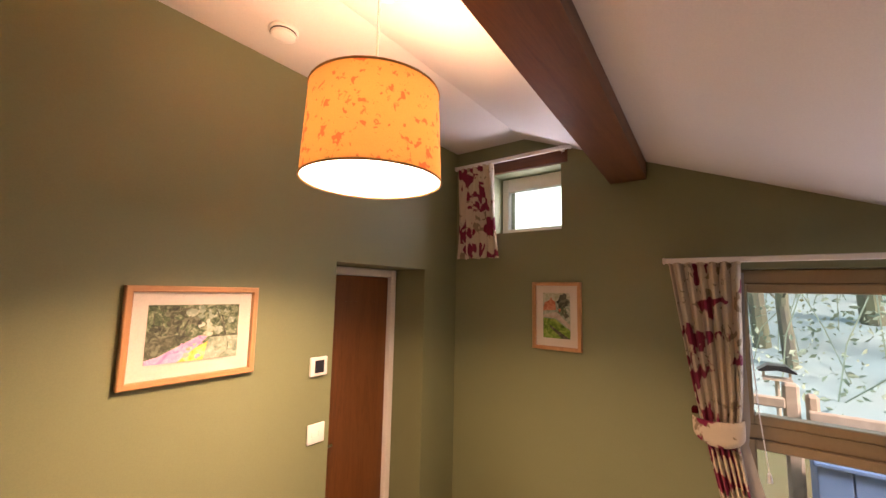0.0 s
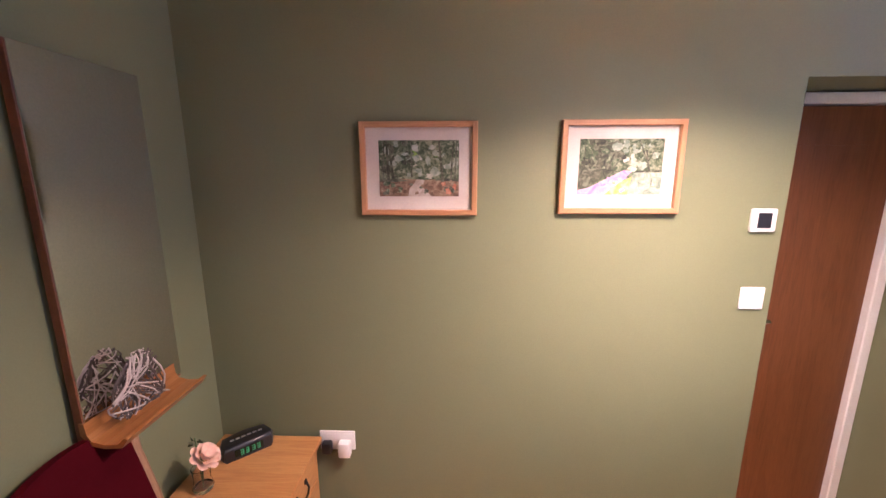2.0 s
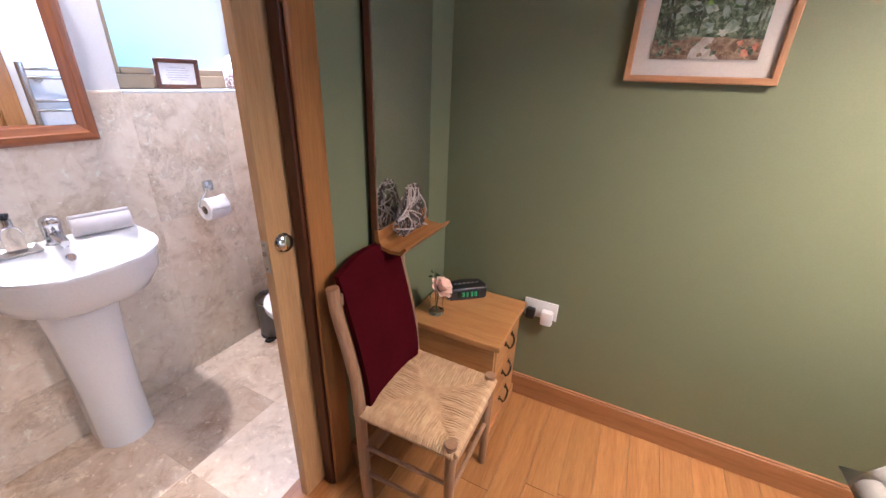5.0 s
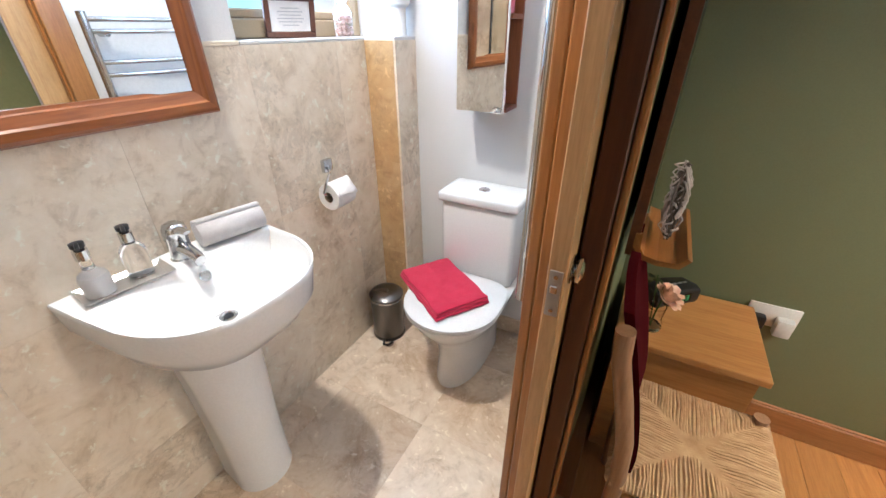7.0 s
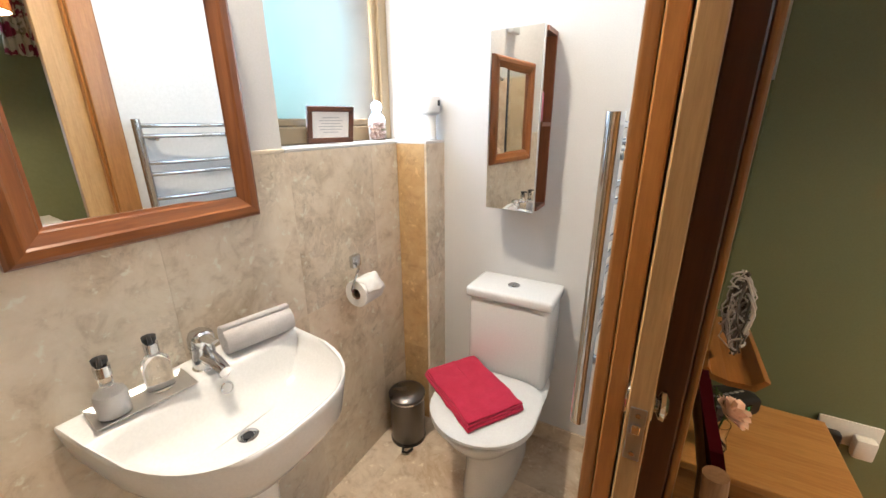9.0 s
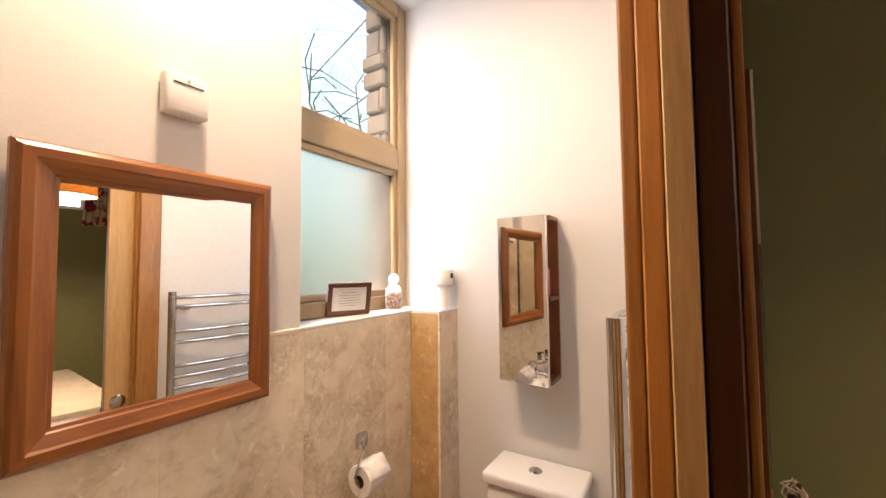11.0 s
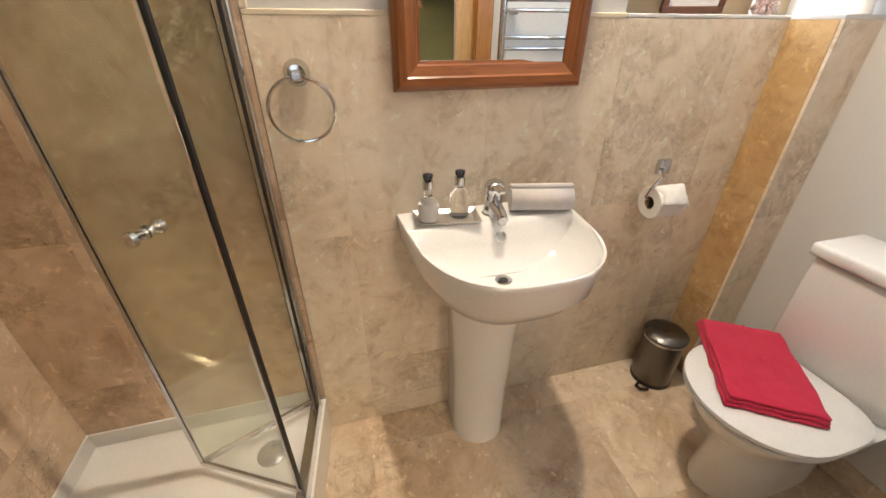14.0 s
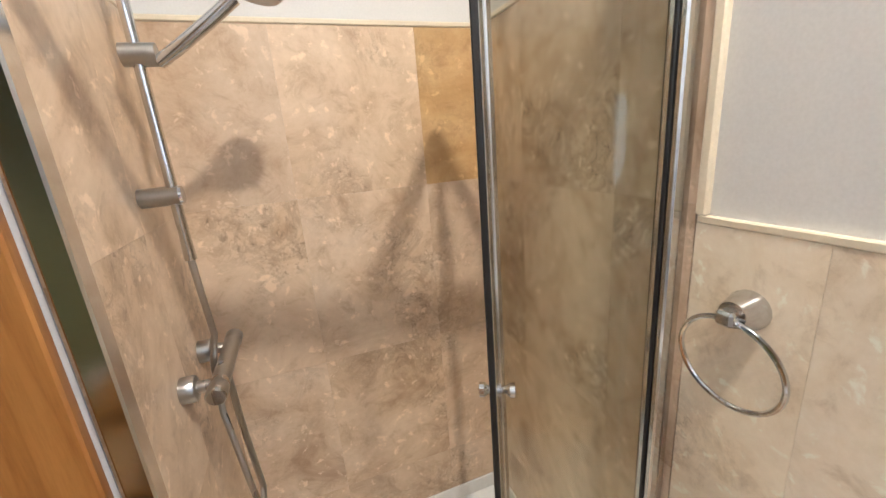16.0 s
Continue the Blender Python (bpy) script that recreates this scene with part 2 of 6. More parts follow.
STONE_FLOOR = travertine("travertine_floor", (0.74, 0.63, 0.49), (0.64, 0.51, 0.37), (0.50, 0.36, 0.22), 3.4, 0.3, 0.20, 0.5)
GROUT = plain("pale_grout", (0.60, 0.51, 0.40), None, 30, 0.8)
TRIM = plain("cream_edge_trim", (0.75, 0.66, 0.50), None, 5, 0.4, bump=0.0)


# ---- builders ----
WORLD_OF = {}


def thing(name, at, label, category, group=""):
    ob = new(name)
    ob.empty_display_size = 0.05
    ob.matrix_basis = Matrix.Translation(at)
    WORLD_OF[ob.name] = Matrix.Translation(at)
    return tagged(ob, label, category, group)


def made(name, bm, material, smooth=False):
    bmesh.ops.recalc_face_normals(bm, faces=bm.faces)
    me = bpy.data.meshes.new(name)
    bm.to_mesh(me)
    bm.free()
    me.materials.append(material)
    if smooth:
        for p in me.polygons:
            p.use_smooth = True
        me.set_sharp_from_angle(angle=radians(40))
    return new(name, me)


def part(name, bm, material, parent, label="", smooth=False):
    ob = made(name, bm, material, smooth)
    ob.parent = parent
    ob.matrix_parent_inverse = WORLD_OF.get(parent.name, Matrix()).inverted()
    return tagged(ob, label)


def solid(name, bm, material, label, category, group="", kind="", smooth=False):
    return tagged(made(name, bm, material, smooth), label, category, group, kind)


def box(bm, x0, x1, y0, y1, z0, z1, bev=0.0, seg=1):
    m = Matrix.Translation(((x0 + x1) / 2, (y0 + y1) / 2, (z0 + z1) / 2)) @ Matrix.Diagonal((abs(x1 - x0), abs(y1 - y0), abs(z1 - z0), 1))
    vs = bmesh.ops.create_cube(bm, size=1, matrix=m)["verts"]
    if bev:
        es = list({e for v in vs for e in v.link_edges})
        bmesh.ops.bevel(bm, geom=es, offset=bev, segments=seg, profile=0.5, affect="EDGES")
    return bm


def boxed(*a, **k):
    return box(bmesh.new(), *a, **k)


def rod(bm, a, b, r, r2=None, seg=12):
    a, b = Vector(a), Vector(b)
    d = b - a
    m = Matrix.Translation((a + b) / 2) @ d.to_track_quat("Z", "Y").to_matrix().to_4x4()
    bmesh.ops.create_cone(bm, cap_ends=True, segments=seg, radius1=r, radius2=r if r2 is None else r2, depth=d.length, matrix=m)
    return bm


def rodded(*a, **k):
    return rod(bmesh.new(), *a, **k)


def lathe(bm, m, profile, seg=24, sx=1.0, sy=1.0):
    """Turns (radius, height) pairs round the z axis of m."""
    rings = []
    for r, z in profile:
        rings.append([bm.verts.new(m @ Vector((sx * r * math.cos(2 * math.pi * k / seg), sy * r * math.sin(2 * math.pi * k / seg), z))) for k in range(seg)])
    for p, q in zip(rings, rings[1:]):
        for k in range(seg):
            bm.faces.new((p[k], p[(k + 1) % seg], q[(k + 1) % seg], q[k]))
    for ring, (r, z) in ((rings[0], profile[0]), (rings[-1], profile[-1])):
        if r > 1e-4 and profile[0] != profile[-1]:
            bm.faces.new(ring)
    return bm


def turned(m, profile, **k):
    bm = lathe(bmesh.new(), m, profile, **k)
    bmesh.ops.remove_doubles(bm, verts=bm.verts, dist=1e-5)
    return bm


def tube(bm, points, r, seg=8, closed=False):
    """A round bar through points."""
    ps = [Vector(p) for p in points]
    count, rings, side = len(ps), [], None
    for k, p in enumerate(ps):
        nxt, prv = ps[(k + 1) % count] if closed or k < count - 1 else p, ps[k - 1] if closed or k else p
        d = (nxt - prv).normalized()
        side = d.orthogonal().normalized() if side is None else (side - d * side.dot(d)).normalized()
        up = d.cross(side)
        rings.append([bm.verts.new(p + r * (math.cos(2 * math.pi * j / seg) * side + math.sin(2 * math.pi * j / seg) * up)) for j in range(seg)])
    pairs = list(zip(rings, rings[1:])) + ([(rings[-1], rings[0])] if closed else [])
    for p, q in pairs:
        for j in range(seg):
            bm.faces.new((p[j], p[(j + 1) % seg], q[(j + 1) % seg], q[j]))
    if not closed:
        bm.faces.new(rings[0]), bm.faces.new(rings[-1])
    return bm


def prism(bm, outline, axis, lo, hi):
    """Pushes a 2D outline along an axis; the outline is given in the other two axes, in order."""
    def at(p, v):
        c = list(p)
        c.insert("xyz".index(axis), v)
        return Vector(c)
    a, b = [bm.verts.new(at(p, lo)) for p in outline], [bm.verts.new(at(p, hi)) for p in outline]
    bm.faces.new(a), bm.faces.new(b)
    for k in range(len(outline)):
        bm.faces.new((a[k], a[(k + 1) % len(a)], b[(k + 1) % len(a)], b[k]))
    return bm


def structure(name, bm, material, label, category="wall"):
    return solid(name, bm, material, label, category, kind="structure")


# ---- the shell ----
PW, GX, PX = 1.435, 2.46, -0.672
BX, BY = -1.775, 1.50
floor = structure("floor", boxed(PX - 0.10, GX, -1.7, PW + 0.3, -0.12, -0.012), OAK_X, "dark underlay below the oak bedroom floorboards", "floor")
bath_floor = structure("floor_bathroom", boxed(BX - 0.1, PX - 0.10, -0.95, BY + 0.1, -0.12, -0.008), GROUT, "pale grouted bed of the bathroom floor", "floor")

# wall with two pictures, with the deep door recess
bm = bmesh.new()
box(bm, -0.735, 1.467, PW, PW + 0.30, 0, 2.95)
box(bm, 2.128, GX + 0.3, PW, PW + 0.30, 0, 2.95)
box(bm, 1.467, 2.128, PW, PW + 0.30, 1.905, 2.95)
structure("wall_north", bm, GREEN, "olive green painted wall with a deep door recess")
structure("wall_north_back", boxed(1.3, 2.3, PW + 0.36, PW + 0.46, 0, 2.1), GREEN, "plain wall closing the space behind the door")

# gable wall with two windows
bm = bmesh.new()
X1 = GX + 0.32
box(bm, GX, X1, 1.15, PW, -0.0, 2.95)
box(bm, GX, X1, 0.70, 1.15, 0.0, 2.145)
box(bm, GX, X1, 0.70, 1.15, 2.53, 2.95)
box(bm, GX, X1, 0.0, 0.70, 0.0, 2.95)
box(bm, GX, X1, -1.35, 0.0, 0.0, 0.72)
box(bm, GX, X1, -1.35, 0.0, 1.90, 2.95)
box(bm, GX, X1, -1.75, -1.35, 0.0, 2.95)
structure("wall_east", bm, GREEN, "olive green gable wall with a small high window and a large window")
structure("wall_south", boxed(-0.75, X1, -1.80, -1.70, 0, 2.2), GREEN, "plain olive green wall behind the bed")

# partition: two leaves with the sliding door between them, out of square with the gable
DX = -0.713
bm = prism(bmesh.new(), [(-0.745, 0.645), (-0.745, PW), (PX, PW), (DX, 0.645)], "z", 0, 2.95)
box(bm, -0.745, DX, -0.262, 0.645, 2.03, 2.95)
box(bm, -0.75, DX, -1.75, -0.262, 0, 2.95)
structure("wall_west", bm, GREEN, "olive green partition beside the bathroom doorway")
bm = bmesh.new()
box(bm, -0.826, -0.797, 0.645, BY, 0, 2.95)
box(bm, -0.826, -0.797, -0.262, 0.645, 2.03, 2.95)
structure("wall_bathroom_east", bm, WHITE, "white painted bathroom side of the partition")
structure("wall_shower_east", boxed(-0.935, -0.75, -0.95, -0.262, 0, 2.95), WHITE, "white wall carrying the shower tiles")
structure("wall_bathroom_north", boxed(-2.05, -0.735, BY, BY + 0.12, 0, 2.95), WHITE, "white painted wall behind the toilet")
bm = bmesh.new()
box(bm, -2.02, BX - 0.010, -0.95, 0.79, 0, 2.95)
box(bm, -2.02, BX - 0.010, 0.79, BY, 0, 1.335)
structure("wall_bathroom_west", bm, WHITE, "white painted wall above travertine tiles")
structure("wall_shower_south", boxed(-2.02, -0.75, -1.0, -0.85, 0, 2.95), WHITE, "white painted wall above the shower tiles")
structure("ceiling_bathroom", boxed(-2.05, -0.735, -1.0, BY + 0.1, 2.80, 2.92), WHITE, "white plaster bathroom ceiling", "ceiling")
SL = 0.403
structure("ceiling", prism(bmesh.new(), [(1.75, 2.73), (0.93, 2.73), (-1.8, 2.73 - SL * 2.73), (-1.8, 2.85 - SL * 2.73), (0.93, 2.86), (1.75, 2.86)], "x", -0.735, X1), WHITE, "white plaster ceiling, flat then sloping", "ceiling")
tagged(solid("ceiling_beam", prism(bmesh.new(), [(-0.67, 0.085), (GX - 0.002, 0.255), (GX - 0.002, 0.430), (-0.67, 0.250)], "z", 2.365, 2.56), BEAM, "dark stained timber purlin under the sloping ceiling", "beam"), kind="structure")


# ---- doorway, sliding door, architraves ----
frame_of = thing("door_frame", (-0.73, 0.62, 0), "varnished pine lining and architraves round the bathroom doorway", "door frame")
# Bedroom-side lining wears the shadow-darkened wood.
part("lining", boxed(-0.755, DX - 0.001, 0.622, 0.645, 0, 2.03, bev=0.003), SHADED_LINING, frame_of)
part("lining", boxed(-0.826, -0.796, 0.618, 0.645, 0, 2.03, bev=0.003), PINE_Z, frame_of)
part("lining", boxed(-0.930, DX - 0.001, -0.262, -0.242, 0, 2.03, bev=0.003), PINE_Z, frame_of)
part("head", boxed(-0.745, DX - 0.001, -0.242, 0.622, 2.008, 2.03, bev=0.003), PINE_Y, frame_of)
part("head", boxed(-0.826, -0.796, -0.242, 0.618, 2.008, 2.03, bev=0.003), PINE_Y, frame_of)
part("architrave", boxed(DX + 0.001, DX + 0.014, 0.630, 0.722, 0, 2.03, bev=0.005, seg=2), PINE_Z, frame_of)
part("architrave", boxed(-0.851, -0.827, 0.624, 0.70, 0, 2.03, bev=0.005, seg=2), PINE_Z, frame_of)
part("architrave", boxed(DX + 0.001, DX + 0.014, -0.33, -0.250, 0, 2.03, bev=0.005, seg=2), PINE_Z, frame_of)
part("architrave", boxed(DX + 0.001, DX + 0.014, -0.33, 0.722, 2.032, 2.10, bev=0.005), PINE_Y, frame_of)
part("architrave", boxed(-0.851, -0.827, -0.240, 0.70, 2.032, 2.10, bev=0.005), PINE_Y, frame_of)
door = thing("sliding_door", (-0.766, 0.9, 0), "pale oak pocket door slid almost wholly into the wall", "door")
leaf = part("leaf", boxed(-0.7925, -0.7605, 0.540, 1.29, 0.006, 2.0, bev=0.002), PALE_Z, door)
for side, x0, x1 in ((1, -0.7605, 0), (-1, -0.7925, 0)):
    m = pose(x0, 0.583, 1.005, 0, 90 * side, 0)
    part("knob", turned(m, [(0.026, 0), (0.027, 0.003), (0.014, 0.005), (0.013, 0.008), (0.022, 0.012), (0.024, 0.018), (0.018, 0.022), (0.0, 0.024)] if side > 0 else [(0.026, 0), (0.026, 0.003), (0.018, 0.006), (0.0, 0.007)], seg=24), CHROME, door, "polished chrome door knob", True)
plate = part("latch_plate", boxed(-0.788, -0.765, 0.538, 0.5405, 0.925, 1.02, bev=0.001), STEEL, door, "steel latch plate")
part("latch", boxed(-0.784, -0.771, 0.533, 0.5385, 0.975, 0.992, bev=0.002), CHROME, plate)
for z in (0.938, 1.008):
    part("screw", rodded((-0.7765, 0.5375, z), (-0.7765, 0.536, z), 0.004), CHROME, plate)
tagged(solid("threshold", boxed(-0.845, DX + 0.012, -0.240, 0.617, -0.008, 0.006, bev=0.004), PINE_Y, "worn pine threshold strip between oak and travertine", "threshold"), kind="structure")

# ---- bathroom stone ----
def stone_tile(parent, mat, x0, x1, y0, y1, z0, z1):
    part("tile", boxed(x0, x1, y0, y1, z0, z1, bev=0.0003), mat, parent)


J = 0.00015


def cuts(lo, hi, joints):
    edges = [lo] + [j for j in joints if lo + 0.02 < j < hi - 0.02] + [hi]
    return list(zip(edges, edges[1:]))


tiles_w = tagged(thing("wall_tiles_west", (BX, 0.6, 0), "beige mottled travertine wall tiles behind the basin", "wall tiles"), kind="structure")
part("grout_bed", boxed(BX - 0.0095, BX - 0.003, -0.135, BY - 0.001, 0.0, 1.330), GROUT, tiles_w)
for a, b in cuts(-0.135, BY - 0.001, [0.03, 0.415, 0.80, 1.185]):
    for c, d in cuts(0.0, 1.335, [0.095, 0.294, 0.80]):
        stone_tile(tiles_w, STONE_WALL, BX - 0.003, BX, a + J, b - J, c + J, d - J)
part("edge_trim", boxed(BX - 0.010, BX + 0.001, -0.135, 0.79, 1.335, 1.347, bev=0.002), TRIM, tiles_w)
boxing = tagged(thing("pipe_boxing", (-1.7, 1.42, 0), "travertine clad pipe boxing in the corner beside the toilet", "pipe boxing"), kind="structure")
part("core", boxed(BX + 0.002, -1.642, 1.36, BY - 0.001, 0, 1.325), GROUT, boxing)
for c, d in cuts(0.0, 1.335, [0.40, 0.86]):
    stone_tile(boxing, STONE_GOLD, BX + 0.002, -1.640, 1.348, 1.358, c + J, d - J)
for c, d in cuts(0.0, 1.335, [0.755]):
    stone_tile(boxing, STONE_WALL, -1.640, -1.630, 1.350, BY - 0.001, c + J, d - J)
structure("window_sill_bathroom", box(boxed(-1.95, BX - 0.001, 0.792, BY - 0.001, 1.336, 1.346, bev=0.002), BX - 0.001, -1.631, 1.349, BY - 0.001, 1.336, 1.346), WHITE, "white painted sill above the tiles", "window sill")
skirt = tagged(thing("tile_skirting", (-1.2, BY, 0), "low travertine skirting tiles along the white wall", "skirting"), kind="structure")
for a, b in cuts(-1.628, -0.822, [-1.3, -0.98]):
    stone_tile(skirt, STONE_FLOOR, a + J, b - J, BY - 0.010, BY, 0, 0.085)
for a, b in cuts(0.705, BY - 0.011, [1.06]):
    stone_tile(skirt, STONE_FLOOR, -0.830, -0.820, a + J, b - J, 0, 0.085)

# ---- bathroom window ----
win = tagged(thing("window_1", (-1.94, 1.145, 1.346), "tan painted bathroom window, clear above and frosted below", "window"), kind="structure")
WX0, WX1 = -1.97, -1.905
for n, a in (("jamb", (0.785, 0.845, 1.346, 2.80)), ("jamb", (1.440, 1.499, 1.346, 2.80)), ("bottom_rail", (0.845, 1.440, 1.346, 1.405)), ("top_rail", (0.845, 1.440, 2.74, 2.80)), ("transom", (0.845, 1.440, 1.985, 2.085))):
    part(n, boxed(WX0, WX1, a[0], a[1], a[2], a[3], bev=0.005), TAN, win)
for z0, z1, mat, lab in ((1.405, 1.985, FROST, "frosted pane"), (2.085, 2.74, GLASS, "clear pane")):
    for a in ((0.845, 0.872, z0, z1), (1.413, 1.440, z0, z1), (0.872, 1.413, z0, z0 + 0.027), (0.872, 1.413, z1 - 0.027, z1)):
        part("glazing_bead", boxed(-1.952, -1.918, a[0], a[1], a[2], a[3], bev=0.004), TAN, win)
    pane = part("pane", boxed(-1.938, -1.932, 0.872, 1.413, z0 + 0.027, z1 - 0.027), mat, win, lab)
    pane.visible_shadow = False
    part("spacer_bar", boxed(-1.944, -1.939, 1.406, 1.413, z0 + 0.027, z1 - 0.027), BLACK, win)

# ---- bathroom floor ----
for a, b in cuts(-1.775, -0.835, [-1.64, -1.235]):
    for c, d in cuts(-0.235, BY - 0.010, [0.0, 0.404, 0.81, 1.215]):
        stone_tile(bath_floor, STONE_FLOOR, a + J, b - J, c + J, d - J, -0.008, 0.0)

# ---- shower ----
TZ = 0.17
tray_o = thing("shower_tray", (-1.38, -0.49, 0), "white raised shower tray with chrome waste", "shower tray")
bm = prism(bmesh.new(), [(BX + 0.001, -0.838), (-0.946, -0.838), (-0.946, -0.232), (BX + 0.001, -0.135)], "z", 0.002, TZ)
bmesh.ops.bevel(bm, geom=[e for e in bm.edges if all(v.co.z > 0.1 for v in e.verts)], offset=0.008, segments=2, affect="EDGES")
top = max(bm.faces, key=lambda f: f.calc_center_median().z + f.calc_area())
bmesh.ops.inset_region(bm, faces=[top], thickness=0.045)
bmesh.ops.translate(bm, verts=top.verts, vec=(0, 0, -0.022))
part("tray", bm, CERAMIC, tray_o, smooth=True)
part("upstand", boxed(BX + 0.001, -0.947, -0.8375, -0.830, TZ - 0.004, 0.228, bev=0.003), CERAMIC, tray_o)
part("upstand", boxed(BX + 0.001, BX + 0.008, -0.8295, -0.19, TZ - 0.004, 0.228, bev=0.003), CERAMIC, tray_o)
part("waste", turned(pose(-1.62, -0.30, TZ - 0.022), [(0.045, 0), (0.045, 0.004), (0.035, 0.010), (0.0, 0.012)]), CHROME, tray_o, "chrome dome waste", True)
sb = tagged(thing("wall_tiles_shower", (-1.38, -0.84, TZ), "warm beige travertine tiles lining the shower", "wall tiles"), kind="structure")
part("grout_bed", boxed(BX, -0.946, -0.849, -0.8435, TZ + 0.002, 1.78), GROUT, sb)
for a, b in cuts(BX, -0.945, [-1.58, -1.212]):
    for c, d in cuts(TZ + 0.002, 1.785, [0.40, 0.868, 1.363]):
        gold = a < -1.7 and c > 1.3
        stone_tile(sb, STONE_GOLD if gold else STONE_SHOWER, a + J, b - J, -0.843, -0.838, c + J, d - J)
for a, b in cuts(-0.838, -0.262, [-0.56]):
    for c, d in cuts(TZ + 0.002, 1.785, [0.40, 0.868, 1.363]):
        stone_tile(sb, STONE_SHOWER, -0.945, -0.936, a + J, b - J, c + J, d - J)
for a, b in cuts(-0.838, -0.137, [-0.62, -0.30]):
    for c, d in cuts(TZ + 0.002, 1.785, [0.40, 0.868, 1.363]):
        stone_tile(sb, STONE_SHOWER, BX - 0.010, BX, a + J, b - J, c + J, d - J)
part("edge_trim", boxed(BX, -0.945, -0.849, -0.836, 1.786, 1.80, bev=0.003), TRIM, sb)
part("edge_trim", boxed(-0.947, -0.936, -0.836, -0.263, 1.786, 1.80, bev=0.003), TRIM, sb)
part("edge_trim", boxed(BX - 0.010, BX + 0.003, -0.836, -0.165, 1.786, 1.80, bev=0.003), TRIM, sb)
part("edge_trim", boxed(BX - 0.010, BX + 0.004, -0.137, -0.120, 1.347, 1.80, bev=0.003), TRIM, sb)

enc = thing("shower_enclosure", (-1.38, -0.15, TZ), "chrome framed bifold shower door folded open", "shower door")
EY, EH = -0.165, 1.86
EE = -0.262
part("wall_post", boxed(BX, BX + 0.035, EY - 0.016, EY + 0.016, TZ, EH, bev=0.003), CHROME, enc)
part("post_seal", boxed(BX + 0.0355, BX + 0.0395, EY - 0.004, EY + 0.004, TZ, EH, bev=0.002), SEAL, enc, "black rubber post seal")
part("wall_post", boxed(-0.978, -0.946, EE - 0.016, EE + 0.016, TZ, EH, bev=0.003), CHROME, enc)


def skewed(w, z0, z1):
    return prism(bmesh.new(), [(BX + 0.002, EY - w), (-0.947, EE - w), (-0.947, EE + w), (BX + 0.002, EY + w)], "z", z0, z1)


part("top_rail", skewed(0.018, EH, EH + 0.035), CHROME, enc)
part("bottom_track", skewed(0.014, TZ, TZ + 0.014), CHROME, enc)


def panel(a, b, name):
    """A glass leaf between two plan points with its edge strips."""
    a, b = Vector((*a, 0)), Vector((*b, 0))
    d = b - a
    size, m = d.length, Matrix.Translation(a) @ Matrix.Rotation(math.atan2(d.y, d.x), 4, "Z")
    def put(bm):
        bmesh.ops.transform(bm, matrix=m, verts=bm.verts)
        return bm
    g = part(name, put(boxed(0.012, size - 0.012, -0.003, 0.003, TZ + 0.03, EH - 0.036)), SHOWER_GLASS, enc, "clear shower glass leaf")
    g.visible_shadow = False
    part("top_strip", put(boxed(0.0, size, -0.011, 0.011, EH - 0.034, EH - 0.002, bev=0.002)), CHROME, g)
    part("bottom_strip", put(boxed(0.0, size, -0.007, 0.007, TZ + 0.016, TZ + 0.036, bev=0.002)), CHROME, g)
    return g, put, size


FOLD, LEAD, HINGE = (-1.612, -0.490), (-1.446, -0.196), (-1.748, -0.172)
g1, put1, s1 = panel(HINGE, FOLD, "hinged_leaf")
part("hinge_strip", put1(boxed(-0.002, 0.008, -0.006, 0.006, TZ + 0.02, EH, bev=0.002)), SEAL, g1, "black rubber hinge strip")
part("fold_profile", put1(boxed(s1 - 0.014, s1 + 0.004, -0.011, 0.011, TZ + 0.02, EH, bev=0.003)), CHROME, g1)
g2, put2, s2 = panel(FOLD, LEAD, "leading_leaf")
part("seal_strip", put2(boxed(s2 - 0.007, s2 + 0.001, -0.005, 0.005, TZ + 0.02, EH, bev=0.002)), SEAL, g2, "black rubber edge seal")
part("chrome_bead", put2(boxed(s2 - 0.016, s2 - 0.007, -0.006, 0.006, TZ + 0.02, EH, bev=0.001)), CHROME, g2)
k = Vector((*FOLD, 0)).lerp(Vector((*LEAD, 0)), 0.50)
nrm = Vector((-(LEAD[1] - FOLD[1]), LEAD[0] - FOLD[0], 0)).normalized()
for s in (1, -1):
    m = Matrix.Translation(k + Vector((0, 0, 0.986))) @ (nrm * s).to_track_quat("Z", "Y").to_matrix().to_4x4()
    part("knob", turned(m, [(0.013, 0.003), (0.013, 0.009), (0.008, 0.012), (0.009, 0.019), (0.015, 0.026), (0.015, 0.036), (0.0, 0.039)], seg=16), CHROME, g2, "small turned chrome knob", True)

RX, RY = -1.000, -0.585
rail = thing("shower_riser", (RX, RY, 1.36), "chrome shower riser rail with handset and hose", "shower")
part("rail", rodded((RX, RY, 1.36), (RX, RY, 2.02), 0.0095, seg=16), CHROME, rail, smooth=True)
for z in (1.425, 1.97):
    br = part("bracket", rodded((-0.946, RY, z), (RX - 0.010, RY, z), 0.018, seg=20), STEEL, rail, "round chrome wall bracket", True)
    part("bracket_cap", turned(pose(RX - 0.010, RY, z, 0, -90, 0), [(0.017, 0), (0.016, 0.005), (0.0, 0.008)], seg=20), CHROME, br, "", True)
slide = part("slider", rodded((RX + 0.022, RY, 1.665), (RX - 0.030, RY, 1.665), 0.019, seg=20), STEEL, rail, "chrome slide holder", True)
part("handle", tube(bmesh.new(), [(RX - 0.03, RY + 0.004, 1.652), (RX - 0.07, RY + 0.012, 1.677), (RX - 0.12, RY + 0.022, 1.711), (RX - 0.17, RY + 0.03, 1.748)], 0.0115, 12), CHROME, slide, "chrome handset handle", True)
